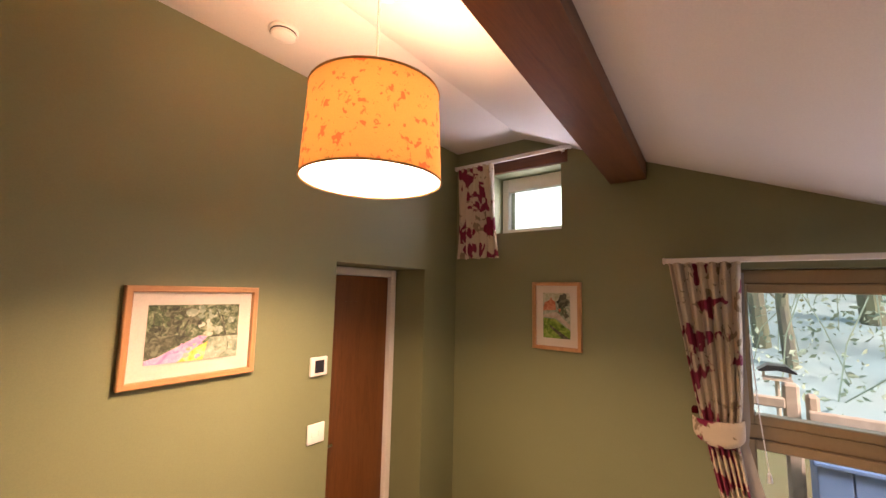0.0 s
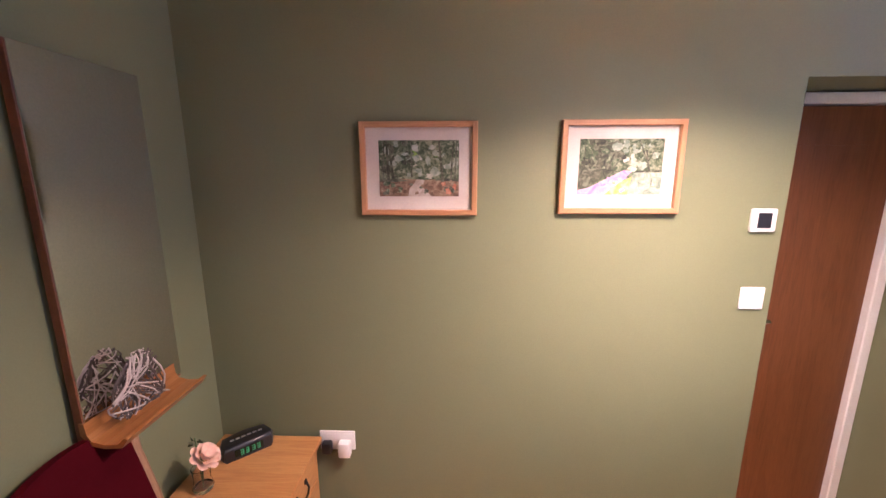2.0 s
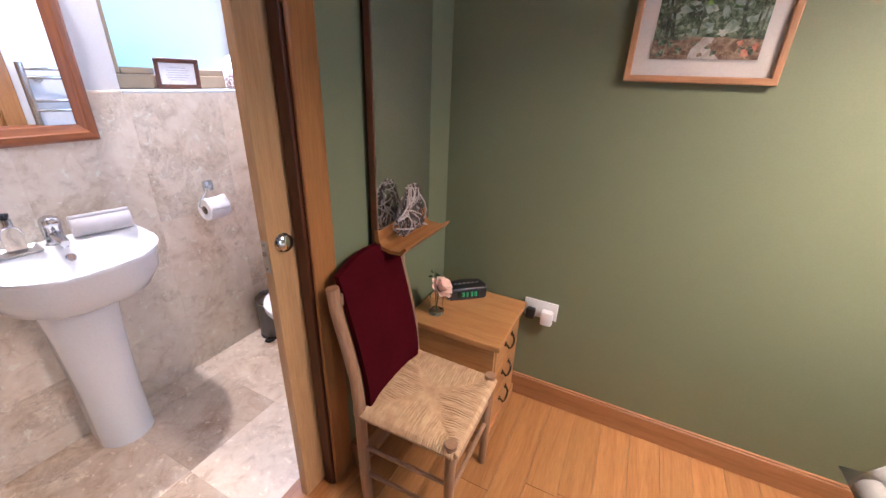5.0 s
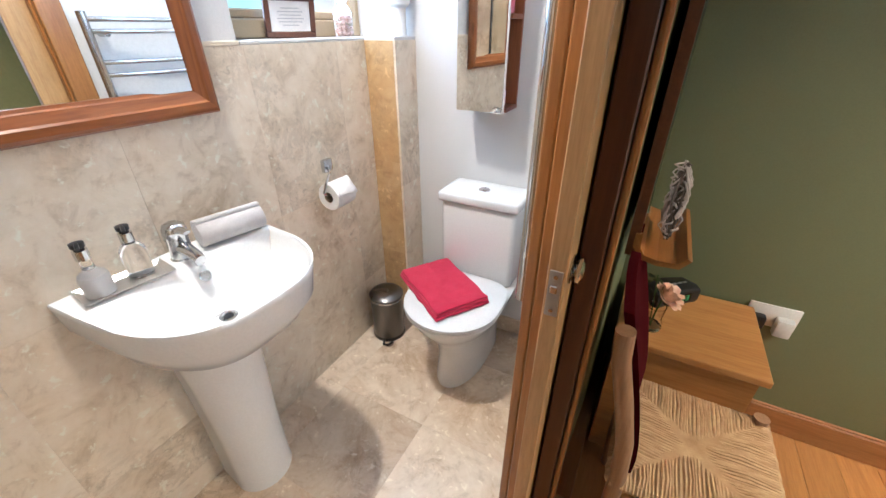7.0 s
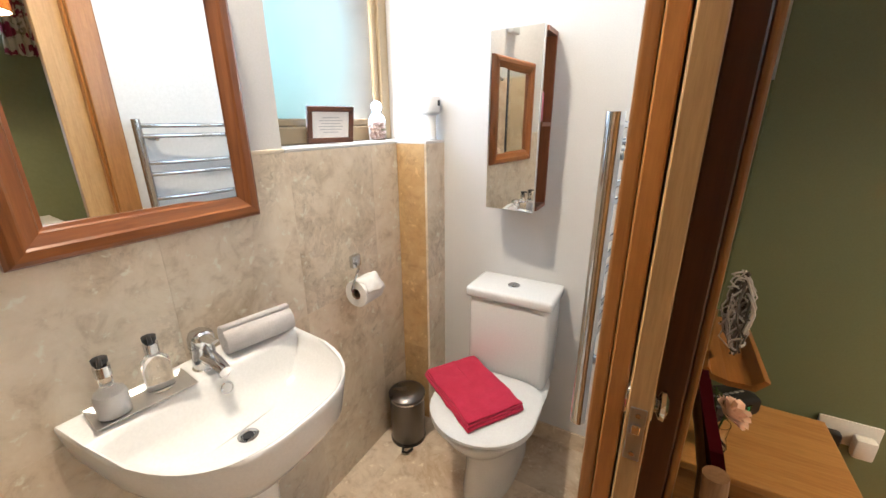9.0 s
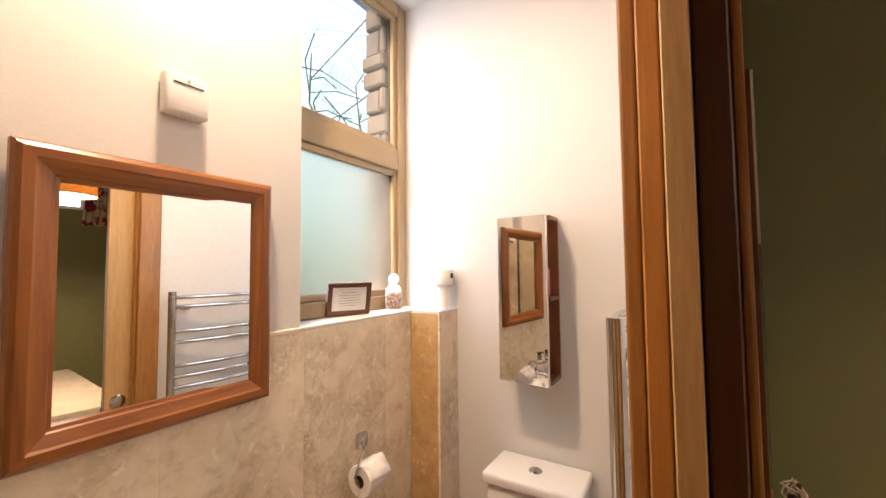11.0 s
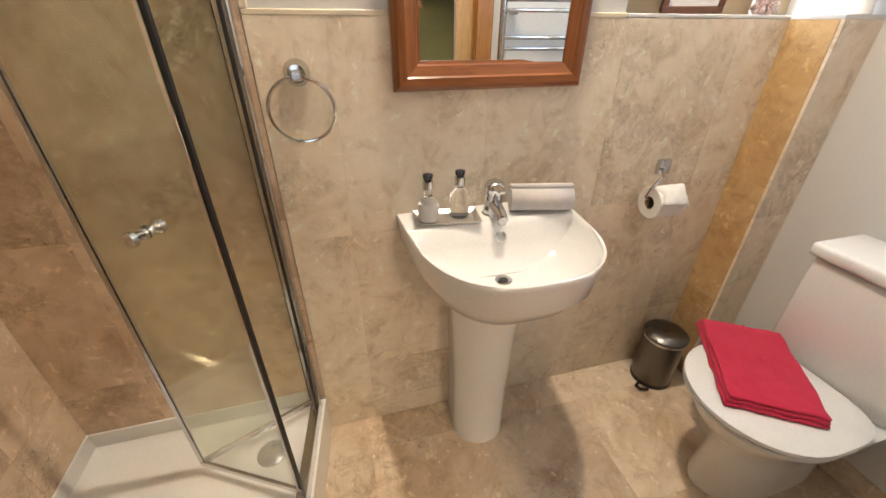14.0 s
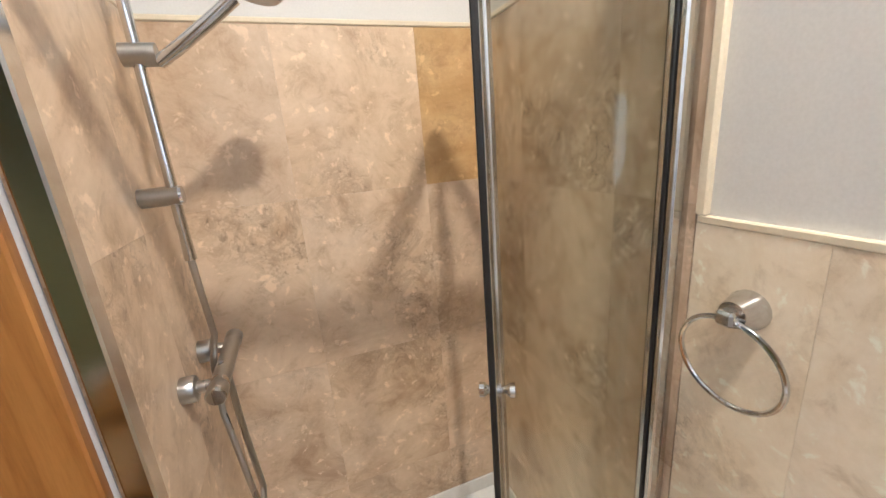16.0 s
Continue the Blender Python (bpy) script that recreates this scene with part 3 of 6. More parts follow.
m = pose(RX - 0.205, RY + 0.035, 1.765, 0, -14, 10)
part("shower_head", turned(m, [(0.0, 0.018), (0.020, 0.016), (0.045, 0.004), (0.046, -0.008), (0.040, -0.014), (0.0, -0.014)]), STEEL, slide, "grey handset spray head", True)
part("hose_socket", rodded((RX, RY, 1.30), (RX, RY, 1.36), 0.011, 0.009), CHROME, rail, smooth=True)
VX, VZ = -1.012, 1.062
hp = [(RX, RY, 1.30), (RX - 0.001, RY - 0.006, 1.22), (RX - 0.002, RY - 0.018, 1.13), (RX + 0.014, RY - 0.02, 1.06), (RX + 0.012, RY + 0.01, 0.96), (RX - 0.01, RY + 0.05, 0.84), (RX - 0.03, RY + 0.085, 0.74), (RX - 0.028, RY + 0.085, 0.71), (VX - 0.02, -0.555, 0.76), (VX - 0.006, -0.575, 0.90), (VX, -0.585, VZ - 0.02)]
part("hose", tube(bmesh.new(), hp, 0.0068, 8), STEEL, rail, "ribbed chrome hose", True)
valve = thing("shower_valve", (VX, -0.64, VZ), "chrome thermostatic bar shower valve", "shower valve")
part("bar", rodded((VX, -0.500, VZ), (VX, -0.700, VZ), 0.0175, seg=20), STEEL, valve, smooth=True)
for y in (-0.518, -0.680):
    part("wall_flange", turned(pose(-0.946, y, VZ, 0, -90, 0), [(0.026, 0), (0.026, 0.022), (0.023, 0.026), (0.012, 0.028), (0.011, 0.062)], seg=20), STEEL, valve, "", True)
for y, s in ((-0.502, 1), (-0.698, -1)):
    part("control", turned(pose(VX, y, VZ, -90 * s, 0, 0), [(0.017, 0), (0.019, 0.003), (0.019, 0.034), (0.015, 0.040), (0.0, 0.041)], seg=20), STEEL, valve, "ridged chrome control end", True)

# ---- basin ----
BC = Vector((-1.585, 0.41))


def basin_ring(scale, z, back, cx=-1.585, cy=0.41, squash=1.0):
    """D-shaped outline: a straight back and a bowed front."""
    pts = []
    for k in range(40):
        u = -1 + 2 * k / 39
        w = (1 - abs(u) ** 3.1) ** 0.46
        pts.append((BX + 0.003 + 0.424 * w, 0.413 + 0.257 * u))
    for k in range(1, 10):
        pts.append((BX + 0.003, 0.667 - 0.508 * k / 10))
    front = cx + (BX + 0.427 - BC.x) * scale * squash
    return [Vector((back + (p[0] - BX - 0.003) / 0.424 * (front - back), cy + (p[1] - BC.y) * scale, z)) for p in pts]


def loft(rings, cap_first=False, cap_last=True):
    bm = bmesh.new()
    vs = [[bm.verts.new(p) for p in r] for r in rings]
    for p, q in zip(vs, vs[1:]):
        for k in range(len(p)):
            bm.faces.new((p[k], p[(k + 1) % len(p)], q[(k + 1) % len(p)], q[k]))
    if cap_first:
        bm.faces.new(vs[0])
    if cap_last:
        bm.faces.new(vs[-1])
    bmesh.ops.remove_doubles(bm, verts=bm.verts, dist=1e-5)
    return bm


basin = thing("pedestal_basin", (-1.6, 0.41, 0), "white glazed pedestal wash basin with mixer tap", "basin")
W = BX + 0.003
rings = [basin_ring(0.34, 0.648, W, cx=-1.65), basin_ring(0.62, 0.664, W, cx=-1.63), basin_ring(0.84, 0.704, W, cx=-1.605), basin_ring(0.955, 0.768, W), basin_ring(0.995, 0.835, W), basin_ring(1.0, 0.846, W), basin_ring(0.988, 0.851, W), basin_ring(0.965, 0.852, W + 0.108),
         basin_ring(0.945, 0.849, W + 0.114), basin_ring(0.920, 0.836, W + 0.122), basin_ring(0.85, 0.795, W + 0.135), basin_ring(0.66, 0.752, W + 0.16), basin_ring(0.34, 0.734, W + 0.2), basin_ring(0.10, 0.730, W + 0.2)]
part("bowl", loft(rings, True), CERAMIC, basin, smooth=True)
ped = []


def column(r, z):
    """Rounded front, flat cheeks running back to the wall."""
    pts = []
    for k in range(48):
        c, s = math.cos(2 * math.pi * k / 48), math.sin(2 * math.pi * k / 48)
        side, t = math.copysign(1.0, s), min(1.0, -c / 0.8)
        if c >= 0:
            pts.append(Vector((-1.655 + r * 0.95 * c, 0.400 + r * s, z)))
        elif t < 1.0:
            pts.append(Vector((-1.655 - 0.118 * t, 0.400 + side * r * (1 - 0.16 * t), z)))
        else:
            pts.append(Vector((BX + 0.002, 0.400 + r * 0.84 * s / 0.6, z)))
    return pts


for z, r in ((0.0, 0.095), (0.02, 0.093), (0.25, 0.093), (0.5, 0.104), (0.68, 0.122)):
    ped.append(column(r, z))
part("pedestal", loft(ped, True), CERAMIC, basin, smooth=True)
part("overflow_ring", turned(pose(-1.640, 0.425, 0.812, 0, 70, 0), [(0.015, 0), (0.0155, 0.002), (0.0125, 0.003), (0.0115, 0.0012), (0.0, 0.0010)], seg=20), CHROME, basin, "", True)
part("drain", turned(pose(-1.545, 0.40, 0.731), [(0.022, 0), (0.023, 0.003), (0.016, 0.004), (0.014, 0.001), (0.0, 0.001)], seg=24), CHROME, basin, "chrome drain ring", True)
part("drain_hole", turned(pose(-1.545, 0.40, 0.7335), [(0.012, 0), (0.0, 0.0006)], seg=20), BLACK, basin)
tap = thing("mixer_tap", (-1.712, 0.425, 0.85), "polished chrome mono mixer tap on the basin", "tap")
part("body", turned(pose(-1.712, 0.425, 0.848), [(0.030, 0), (0.030, 0.004), (0.0265, 0.008), (0.0265, 0.058), (0.028, 0.062), (0.0, 0.062)], seg=28), CHROME, tap, smooth=True)
part("spout", loft([[Vector((-1.70 + 0.088 * f, 0.425 - 0.010 * f + w * math.cos(2 * math.pi * k / 16), 0.884 + 0.004 * f - 0.014 * f * f + h * math.sin(2 * math.pi * k / 16))) for k in range(16)] for f, w, h in ((0.0, 0.020, 0.017), (0.4, 0.0175, 0.0135), (0.8, 0.016, 0.0115), (1.0, 0.0145, 0.0095))], True), CHROME, tap, smooth=True)
part("aerator", rodded((-1.626, 0.416, 0.876), (-1.624, 0.416, 0.858), 0.0115), CHROME, tap, smooth=True)
lever = part("lever", turned(pose(-1.712, 0.425, 0.912, 0, 8, 0), [(0.0275, 0), (0.0285, 0.004), (0.0285, 0.020), (0.025, 0.031), (0.015, 0.038), (0.0, 0.040)], seg=28), CHROME, tap, "domed chrome lever head", True)
part("grip", loft([[Vector((-1.70 + 0.066 * f, 0.425 - 0.008 * f + w * math.cos(2 * math.pi * k / 12), 0.934 + 0.010 * f + h * math.sin(2 * math.pi * k / 12))) for k in range(12)] for f, w, h in ((0.0, 0.016, 0.010), (0.6, 0.011, 0.006), (1.0, 0.009, 0.004))], True), CHROME, lever, smooth=True)

tray2 = thing("soap_tray", (-1.705, 0.28, 0.852), "shallow grey metal tray on the basin ledge", "soap tray")
m = pose(-1.702, 0.285, 0.852, 0, 0, -7)
bm = bmesh.new()
dish = [[bm.verts.new((sx * w, sy * h, z)) for sx, sy in ((-1, -1), (1, -1), (1, 1), (-1, 1))] for w, h, z in ((0.034, 0.078, 0.0), (0.047, 0.092, 0.011), (0.045, 0.090, 0.0115), (0.033, 0.077, 0.003))]
for p, q in zip(dish, dish[1:]):
    for k in range(4):
        bm.faces.new((p[k], p[(k + 1) % 4], q[(k + 1) % 4], q[k]))
bm.faces.new(dish[0]), bm.faces.new(dish[-1])
bmesh.ops.transform(bm, matrix=m, verts=bm.verts)
part("tray", bm, plain("pale_satin_metal", (0.60, 0.58, 0.55), (0.54, 0.52, 0.50), 9, 0.34, 0.85, bump=0.02), tray2)
SOAP = plain("white_lotion", (0.86, 0.83, 0.80), None, 20, 0.5, bump=0.0)
for name, x, y, full in (("lotion_bottle", -1.705, 0.235, True), ("soap_bottle", -1.712, 0.325, False)):
    bt = thing(name, (x, y, 0.856), "clear glass pump bottle " + ("half full of white lotion" if full else "nearly empty") + " on the tray", "soap dispenser", "pump bottles on the basin")
    part("bottle", turned(pose(x, y, 0.8560), ([(0.0, 0), (0.026, 0), (0.029, 0.004), (0.029, 0.046), (0.025, 0.056), (0.014, 0.064), (0.0115, 0.070), (0.0115, 0.092), (0.0, 0.092)] if full else [(0.0, 0), (0.024, 0), (0.027, 0.004), (0.0275, 0.060), (0.025, 0.072), (0.018, 0.081), (0.013, 0.085), (0.013, 0.092), (0.0, 0.092)])), GLASS, bt, smooth=True)
    if full:
        part("lotion", turned(pose(x, y, 0.8580), [(0.0, 0), (0.0258, 0.001), (0.0284, 0.004), (0.0284, 0.044), (0.026, 0.050), (0.0, 0.050)]), SOAP, bt, "white lotion", True)
    part("collar", turned(pose(x, y, 0.9465), [(0.0142, 0), (0.0142, 0.022), (0.008, 0.026), (0.0, 0.026)], seg=20), CHROME, bt, "chrome collar", True)
    pump = part("pump", turned(pose(x, y, 0.9720), [(0.006, 0), (0.013, 0.003), (0.0135, 0.013), (0.0, 0.016)], seg=16), BLACK, bt, "black pump top", True)
    part("nozzle", tube(bmesh.new(), [(x, y, 0.984), (x + 0.018, y - 0.006, 0.984), (x + 0.026, y - 0.009, 0.980)], 0.0045), BLACK, pump, "", True)

GREYTOWEL = plain("grey_towelling", (0.60, 0.565, 0.55), (0.53, 0.50, 0.485), 25, 0.95, fine=260, bump=0.8, sheen=0.2)
REDTOWEL = plain("crimson_towelling", (0.50, 0.012, 0.055), (0.42, 0.008, 0.042), 25, 0.95, fine=260, bump=0.8, sheen=0.2)
roll_t = thing("rolled_towel", (-1.70, 0.56, 0.852), "grey hand towel rolled up on the basin ledge", "towel")
m = pose(-1.708, 0.475, 0.893, -90, 0, -13)
sp = []
for k in range(60):
    a = 2 * math.pi * k / 16
    r = 0.006 + 0.036 * k / 59
    sp.append((r * math.cos(a + 0.6), r * math.sin(a + 0.6)))
bm = bmesh.new()
inner = []
for x, y in sp:
    inner.append((bm.verts.new(m @ Vector((x, y, 0))), bm.verts.new(m @ Vector((x, y, 0.175)))))
for p, q in zip(inner, inner[1:]):
    bm.faces.new((p[0], p[1], q[1], q[0]))
ob = part("cloth", bm, GREYTOWEL, roll_t, smooth=True)
sm = ob.modifiers.new("thick", "SOLIDIFY")
sm.thickness = 0.0105

# ---- mirror over the basin ----
mir = thing("wall_mirror", (BX, 0.417, 1.18), "pine framed mirror hung over the basin", "mirror")
MY0, MY1, MZ0, MZ1, MW = 0.168, 0.667, 1.178, 1.760, 0.066


def mitred(y0, y1, z0, z1, w, x0, x1, prof, mat_z, mat_y, parent, flip=False, axis="x"):
    """Four mitred frame rails with a moulded section: prof is (across 0 to 1, out 0 to 1) pairs."""
    outs = [(y0, z0), (y1, z0), (y1, z1), (y0, z1)]
    ins = [(y0 + w, z0 + w), (y1 - w, z0 + w), (y1 - w, z1 - w), (y0 + w, z1 - w)]
    for k in range(4):
        bm = bmesh.new()
        ends = []
        for j in (k, (k + 1) % 4):
            ring = []
            for s, o in prof:
                p = (outs[j][0] + (ins[j][0] - outs[j][0]) * s, outs[j][1] + (ins[j][1] - outs[j][1]) * s)
                d = x0 + (x1 - x0) * o
                ring.append(bm.verts.new((d, p[0], p[1]) if axis == "x" else (p[0], d, p[1])))
            ends.append(ring)
        a, b = ends
        for i in range(len(a)):
            bm.faces.new((a[i], a[(i + 1) % len(a)], b[(i + 1) % len(a)], b[i]))
        bm.faces.new(a), bm.faces.new(b)
        part("frame_rail", bm, mat_z if k in (1, 3) else mat_y, parent)


MOULD = [(0, 0), (0, 0.55), (0.08, 0.85), (0.2, 1.0), (0.45, 1.0), (0.52, 0.86), (0.62, 0.80), (0.85, 0.66), (0.9, 0.5), (1.0, 0.45), (1.0, 0)]
mitred(MY0, MY1, MZ0, MZ1, MW, BX + 0.001, BX + 0.032, MOULD, MIRROR_Z, MIRROR_Y, mir)
bm = boxed(BX + 0.009, BX + 0.012, MY0 + MW - 0.006, MY1 - MW + 0.006, MZ0 + MW - 0.006, MZ1 - MW + 0.006)
bmesh.ops.rotate(bm, cent=(BX + 0.010, (MY0 + MY1) / 2, 0), matrix=Matrix.Rotation(radians(-2.2), 3, "Z"), verts=bm.verts)
part("mirror_glass", bm, SILVER, mir, "silvered mirror glass")

fan = thing("extractor_switch", (BX - 0.01, 0.445, 1.89), "white plastic wall box with pull slot above the mirror", "wall unit")
part("case", boxed(BX - 0.010, BX + 0.028, 0.398, 0.492, 1.885, 1.983, bev=0.008, seg=3), PLASTIC, fan, smooth=True)
part("slot", boxed(BX + 0.027, BX + 0.0292, 0.412, 0.478, 1.955, 1.958), BLACK, fan, "dark slot")
part("button", rodded((BX + 0.027, 0.445, 1.970), (BX + 0.030, 0.445, 1.970), 0.004), PLASTIC, fan)

ringt = thing("towel_ring", (BX, -0.046, 1.225), "empty chrome towel ring on the tiles", "towel ring")
part("mount", turned(pose(BX, -0.046, 1.225, 0, 90, 0), [(0.029, 0), (0.029, 0.004), (0.026, 0.012), (0.019, 0.036), (0.0, 0.038)], seg=20), CHROME, ringt, smooth=True)
part("lug", boxed(BX + 0.030, BX + 0.054, -0.058, -0.034, 1.212, 1.234, bev=0.004), CHROME, ringt)
part("ring", tube(bmesh.new(), [(BX + 0.042 - 0.012 * (1 - math.cos(2 * math.pi * k / 40)), -0.046 + 0.072 * math.sin(2 * math.pi * k / 40), 1.148 + 0.072 * math.cos(2 * math.pi * k / 40)) for k in range(40)], 0.0042, 8, True), CHROME, ringt, smooth=True)

PAPER = plain("toilet_paper", (0.84, 0.82, 0.79), None, 30, 0.95, fine=200, bump=0.4)
CARD = plain("brown_card", (0.30, 0.21, 0.13), None, 20, 0.9)
hold = thing("toilet_roll_holder", (BX, 1.03, 0.91), "chrome toilet roll holder on the tiles", "toilet roll holder")
part("mount", boxed(BX, BX + 0.022, 1.015, 1.062, 0.895, 0.945, bev=0.007, seg=2), CHROME, hold, smooth=True)
part("arm", tube(bmesh.new(), [(BX + 0.02, 1.03, 0.915), (BX + 0.06, 1.00, 0.910), (BX + 0.078, 0.955, 0.885), (BX + 0.075, 0.940, 0.850), (BX + 0.072, 0.960, 0.832), (BX + 0.072, 1.085, 0.832)], 0.0045, 8), CHROME, hold, smooth=True)
tr = thing("toilet_roll", (BX + 0.072, 1.02, 0.832), "part used white toilet roll on its holder", "toilet roll")
m = pose(BX + 0.072, 0.962, 0.826, -90, 0, 0)
part("paper", turned(m, [(0.021, 0), (0.049, 0), (0.051, 0.003), (0.051, 0.097), (0.049, 0.1), (0.021, 0.1), (0.021, 0)], seg=32), PAPER, tr, smooth=True)
part("core", turned(m, [(0.0205, 0.001), (0.019, 0.001), (0.019, 0.099), (0.0205, 0.099), (0.0205, 0.001)], seg=20), CARD, tr, "brown card core", True)
bm = bmesh.new()
sheet = [[bm.verts.new((BX + 0.072 + 0.052 * math.cos(a) + 0.012 * j * j / 9, 0.965 + 0.03 * j + 0.008 * math.sin(3 * a + j), 0.826 + 0.054 * math.sin(a) + 0.006 * math.sin(5 * a + 2 * j))) for j in range(4)] for a in [0.1 + 0.2 * i for i in range(9)]]
for p, q in zip(sheet, sheet[1:]):
    for j in range(3):
        bm.faces.new((p[j], p[j + 1], q[j + 1], q[j]))
part("loose_sheet", bm, PAPER, tr, "crumpled loose sheet", True).modifiers.new("thick", "SOLIDIFY").thickness = 0.002

# ---- toilet ----
wc = thing("toilet", (-1.245, 1.2, 0), "white close coupled toilet with the lid down", "toilet")
CXW = -1.245
part("cistern", boxed(CXW - 0.165, CXW + 0.165, 1.300, 1.485, 0.395, 0.748, bev=0.022, seg=3), CERAMIC, wc, smooth=True)
part("cistern_lid", boxed(CXW - 0.175, CXW + 0.175, 1.288, 1.490, 0.750, 0.792, bev=0.012, seg=3), CERAMIC, wc, smooth=True)
bt = part("flush_button", turned(pose(CXW - 0.005, 1.385, 0.792), [(0.024, 0), (0.024, 0.003), (0.020, 0.006), (0.0, 0.006)], seg=24), CHROME, wc, "round chrome dual flush button", True)
part("button_split", boxed(CXW - 0.0058, CXW - 0.0042, 1.365, 1.405, 0.7975, 0.7985), BLACK, bt)


def egg(cx, yf, yb, half, z, n=40):
    """Plan of a toilet seat: round in front, squared at the back."""
    pts, ym = [], yf + (yb - yf) * 0.48
    for k in range(n):
        a = 2 * math.pi * k / n
        c, s = math.cos(a), math.sin(a)
        if s < 0:
            pts.append(Vector((cx + half * c, ym + (ym - yf) * s, z)))
        else:
            e = 0.5
            pts.append(Vector((cx + half * math.copysign(abs(c) ** e, c), ym + (yb - ym) * abs(s) ** e, z)))
    return pts


part("pan", loft([egg(CXW, 1.015, 1.46, 0.100, 0.0), egg(CXW, 1.012, 1.46, 0.100, 0.02), egg(CXW, 1.035, 1.46, 0.095, 0.12), egg(CXW, 1.03, 1.47, 0.105, 0.22), egg(CXW, 0.955, 1.47, 0.158, 0.31), egg(CXW, 0.915, 1.47, 0.180, 0.365), egg(CXW, 0.905, 1.47, 0.184, 0.392), egg(CXW, 0.94, 1.46, 0.165, 0.395)], True), CERAMIC, wc, smooth=True)
part("seat", loft([egg(CXW, 0.905, 1.285, 0.186, 0.398), egg(CXW, 0.895, 1.288, 0.192, 0.403), egg(CXW, 0.896, 1.288, 0.191, 0.413), egg(CXW, 0.91, 1.284, 0.182, 0.415)], True), PLASTIC, wc, smooth=True)
part("seat_lid", loft([egg(CXW, 0.900, 1.287, 0.190, 0.4175), egg(CXW, 0.892, 1.290, 0.195, 0.421), egg(CXW, 0.893, 1.290, 0.194, 0.431), egg(CXW, 0.910, 1.28, 0.180, 0.437), egg(CXW, 0.99, 1.25, 0.12, 0.439)], True), PLASTIC, wc, "white plastic lid", True)
ft = thing("folded_towel", (-1.30, 1.12, 0.439), "crimson bath towel folded on the toilet lid", "towel")
m = pose(-1.310, 1.120, 0.4405, 0, 0, -34)
for k in range(3):
    bm = boxed(-0.175 + 0.005 * k, 0.175 - 0.004 * k, -0.118 + 0.004 * k, 0.118 - 0.002 * k, 0.0098 * k, 0.0098 * k + 0.0106, bev=0.005, seg=3)
    bmesh.ops.subdivide_edges(bm, edges=[e for e in bm.edges if e.calc_length() > 0.1], cuts=11, use_grid_fill=True)
    for v in bm.verts:
        n3 = noise.noise(Vector((v.co.x * 13, v.co.y * 13, k * 4.0)))
        v.co.x += 0.005 * noise.noise(Vector((v.co.y * 22, k * 3.1, 5.0)))
        v.co.y += 0.005 * noise.noise(Vector((v.co.x * 22, k * 2.3, 9.0)))
        if v.co.z > 0.004:
            v.co.z += 0.0022 * n3 + 0.0012 * (k + 1)
    bmesh.ops.transform(bm, matrix=m, verts=bm.verts)
    part("fold", bm, REDTOWEL, ft, smooth=True)
bm = boxed(-0.165, -0.006, 0.008, 0.014, 0.0300, 0.0352)
bmesh.ops.transform(bm, matrix=m, verts=bm.verts)
part("woven_band", bm, REDTOWEL, ft)

BINSTEEL = plain("smoked_steel", (0.22, 0.205, 0.19), (0.17, 0.16, 0.15), 9, 0.28, 1.0, fine=240, bump=0.05, stretch=(1, 1, 0.05))
bn = thing("pedal_bin", (-1.668, 1.2, 0), "small brushed steel pedal bin with closed lid", "bin")
m = pose(-1.668, 1.205, 0)
part("base", turned(m, [(0.0, 0), (0.080, 0), (0.082, 0.006), (0.080, 0.018), (0.0, 0.018)]), BLACK, bn, "black plastic base", True)
part("body", turned(m, [(0.0, 0.018), (0.0785, 0.018), (0.0785, 0.225), (0.0, 0.225)], seg=32), BINSTEEL, bn, smooth=True)
part("rim", turned(m, [(0.0, 0.2255), (0.081, 0.2255), (0.081, 0.236), (0.0, 0.236)], seg=32), CHROME, bn, smooth=True)
part("lid", turned(m, [(0.0, 0.2365), (0.083, 0.2365), (0.083, 0.246), (0.072, 0.256), (0.045, 0.263), (0.0, 0.266)], seg=32), BINSTEEL, bn, "domed steel lid", True)
part("pedal", tube(bmesh.new(), [(-1.645, 1.128, 0.012), (-1.628, 1.098, 0.014), (-1.608, 1.103, 0.014), (-1.600, 1.135, 0.012)], 0.006), BLACK, bn, "black pedal", True)

# ---- wall cabinet ----
CAB = timber("cabinet_cherry", (0.30, 0.105, 0.040), (0.24, 0.080, 0.030), "z", 0.35, knots=False)
cab = thing("wall_cabinet", (-1.275, BY, 1.105), "mirror fronted bathroom cabinet with open wooden side shelves", "cabinet")
C0, C1, CY, CZ0, CZ1 = -1.372, -1.180, 1.365, 1.105, 1.712
part("back_panel", boxed(C0, C1, BY - 0.012, BY - 0.001, CZ0, CZ1), CAB, cab)
part("side_panel", boxed(C0, C0 + 0.012, CY + 0.018, BY - 0.012, CZ0, CZ1), CAB, cab)
part("divider", boxed(C1 - 0.10, C1 - 0.09, CY + 0.012, BY - 0.012, CZ0, CZ1), CAB, cab)
for z in (CZ0, 1.402, CZ1 - 0.014):
    part("shelf", boxed(C0 + 0.012, C1, CY + 0.016, BY - 0.012, z, z + 0.014), CAB, cab)
bm = boxed(C0, C1 - 0.002, CY - 0.018, CY - 0.001, CZ0, CZ1, bev=0.0015)
bmesh.ops.rotate(bm, cent=(C1, CY, 0), matrix=Matrix.Rotation(radians(-4), 3, "Z"), verts=bm.verts)
part("mirror_door", bm, SILVER, cab, "mirror glass door")
ptb = thing("cabinet_bottle", (-1.21, 1.43, 1.119), "small pale lilac bottle on the cabinet shelf", "bottle")
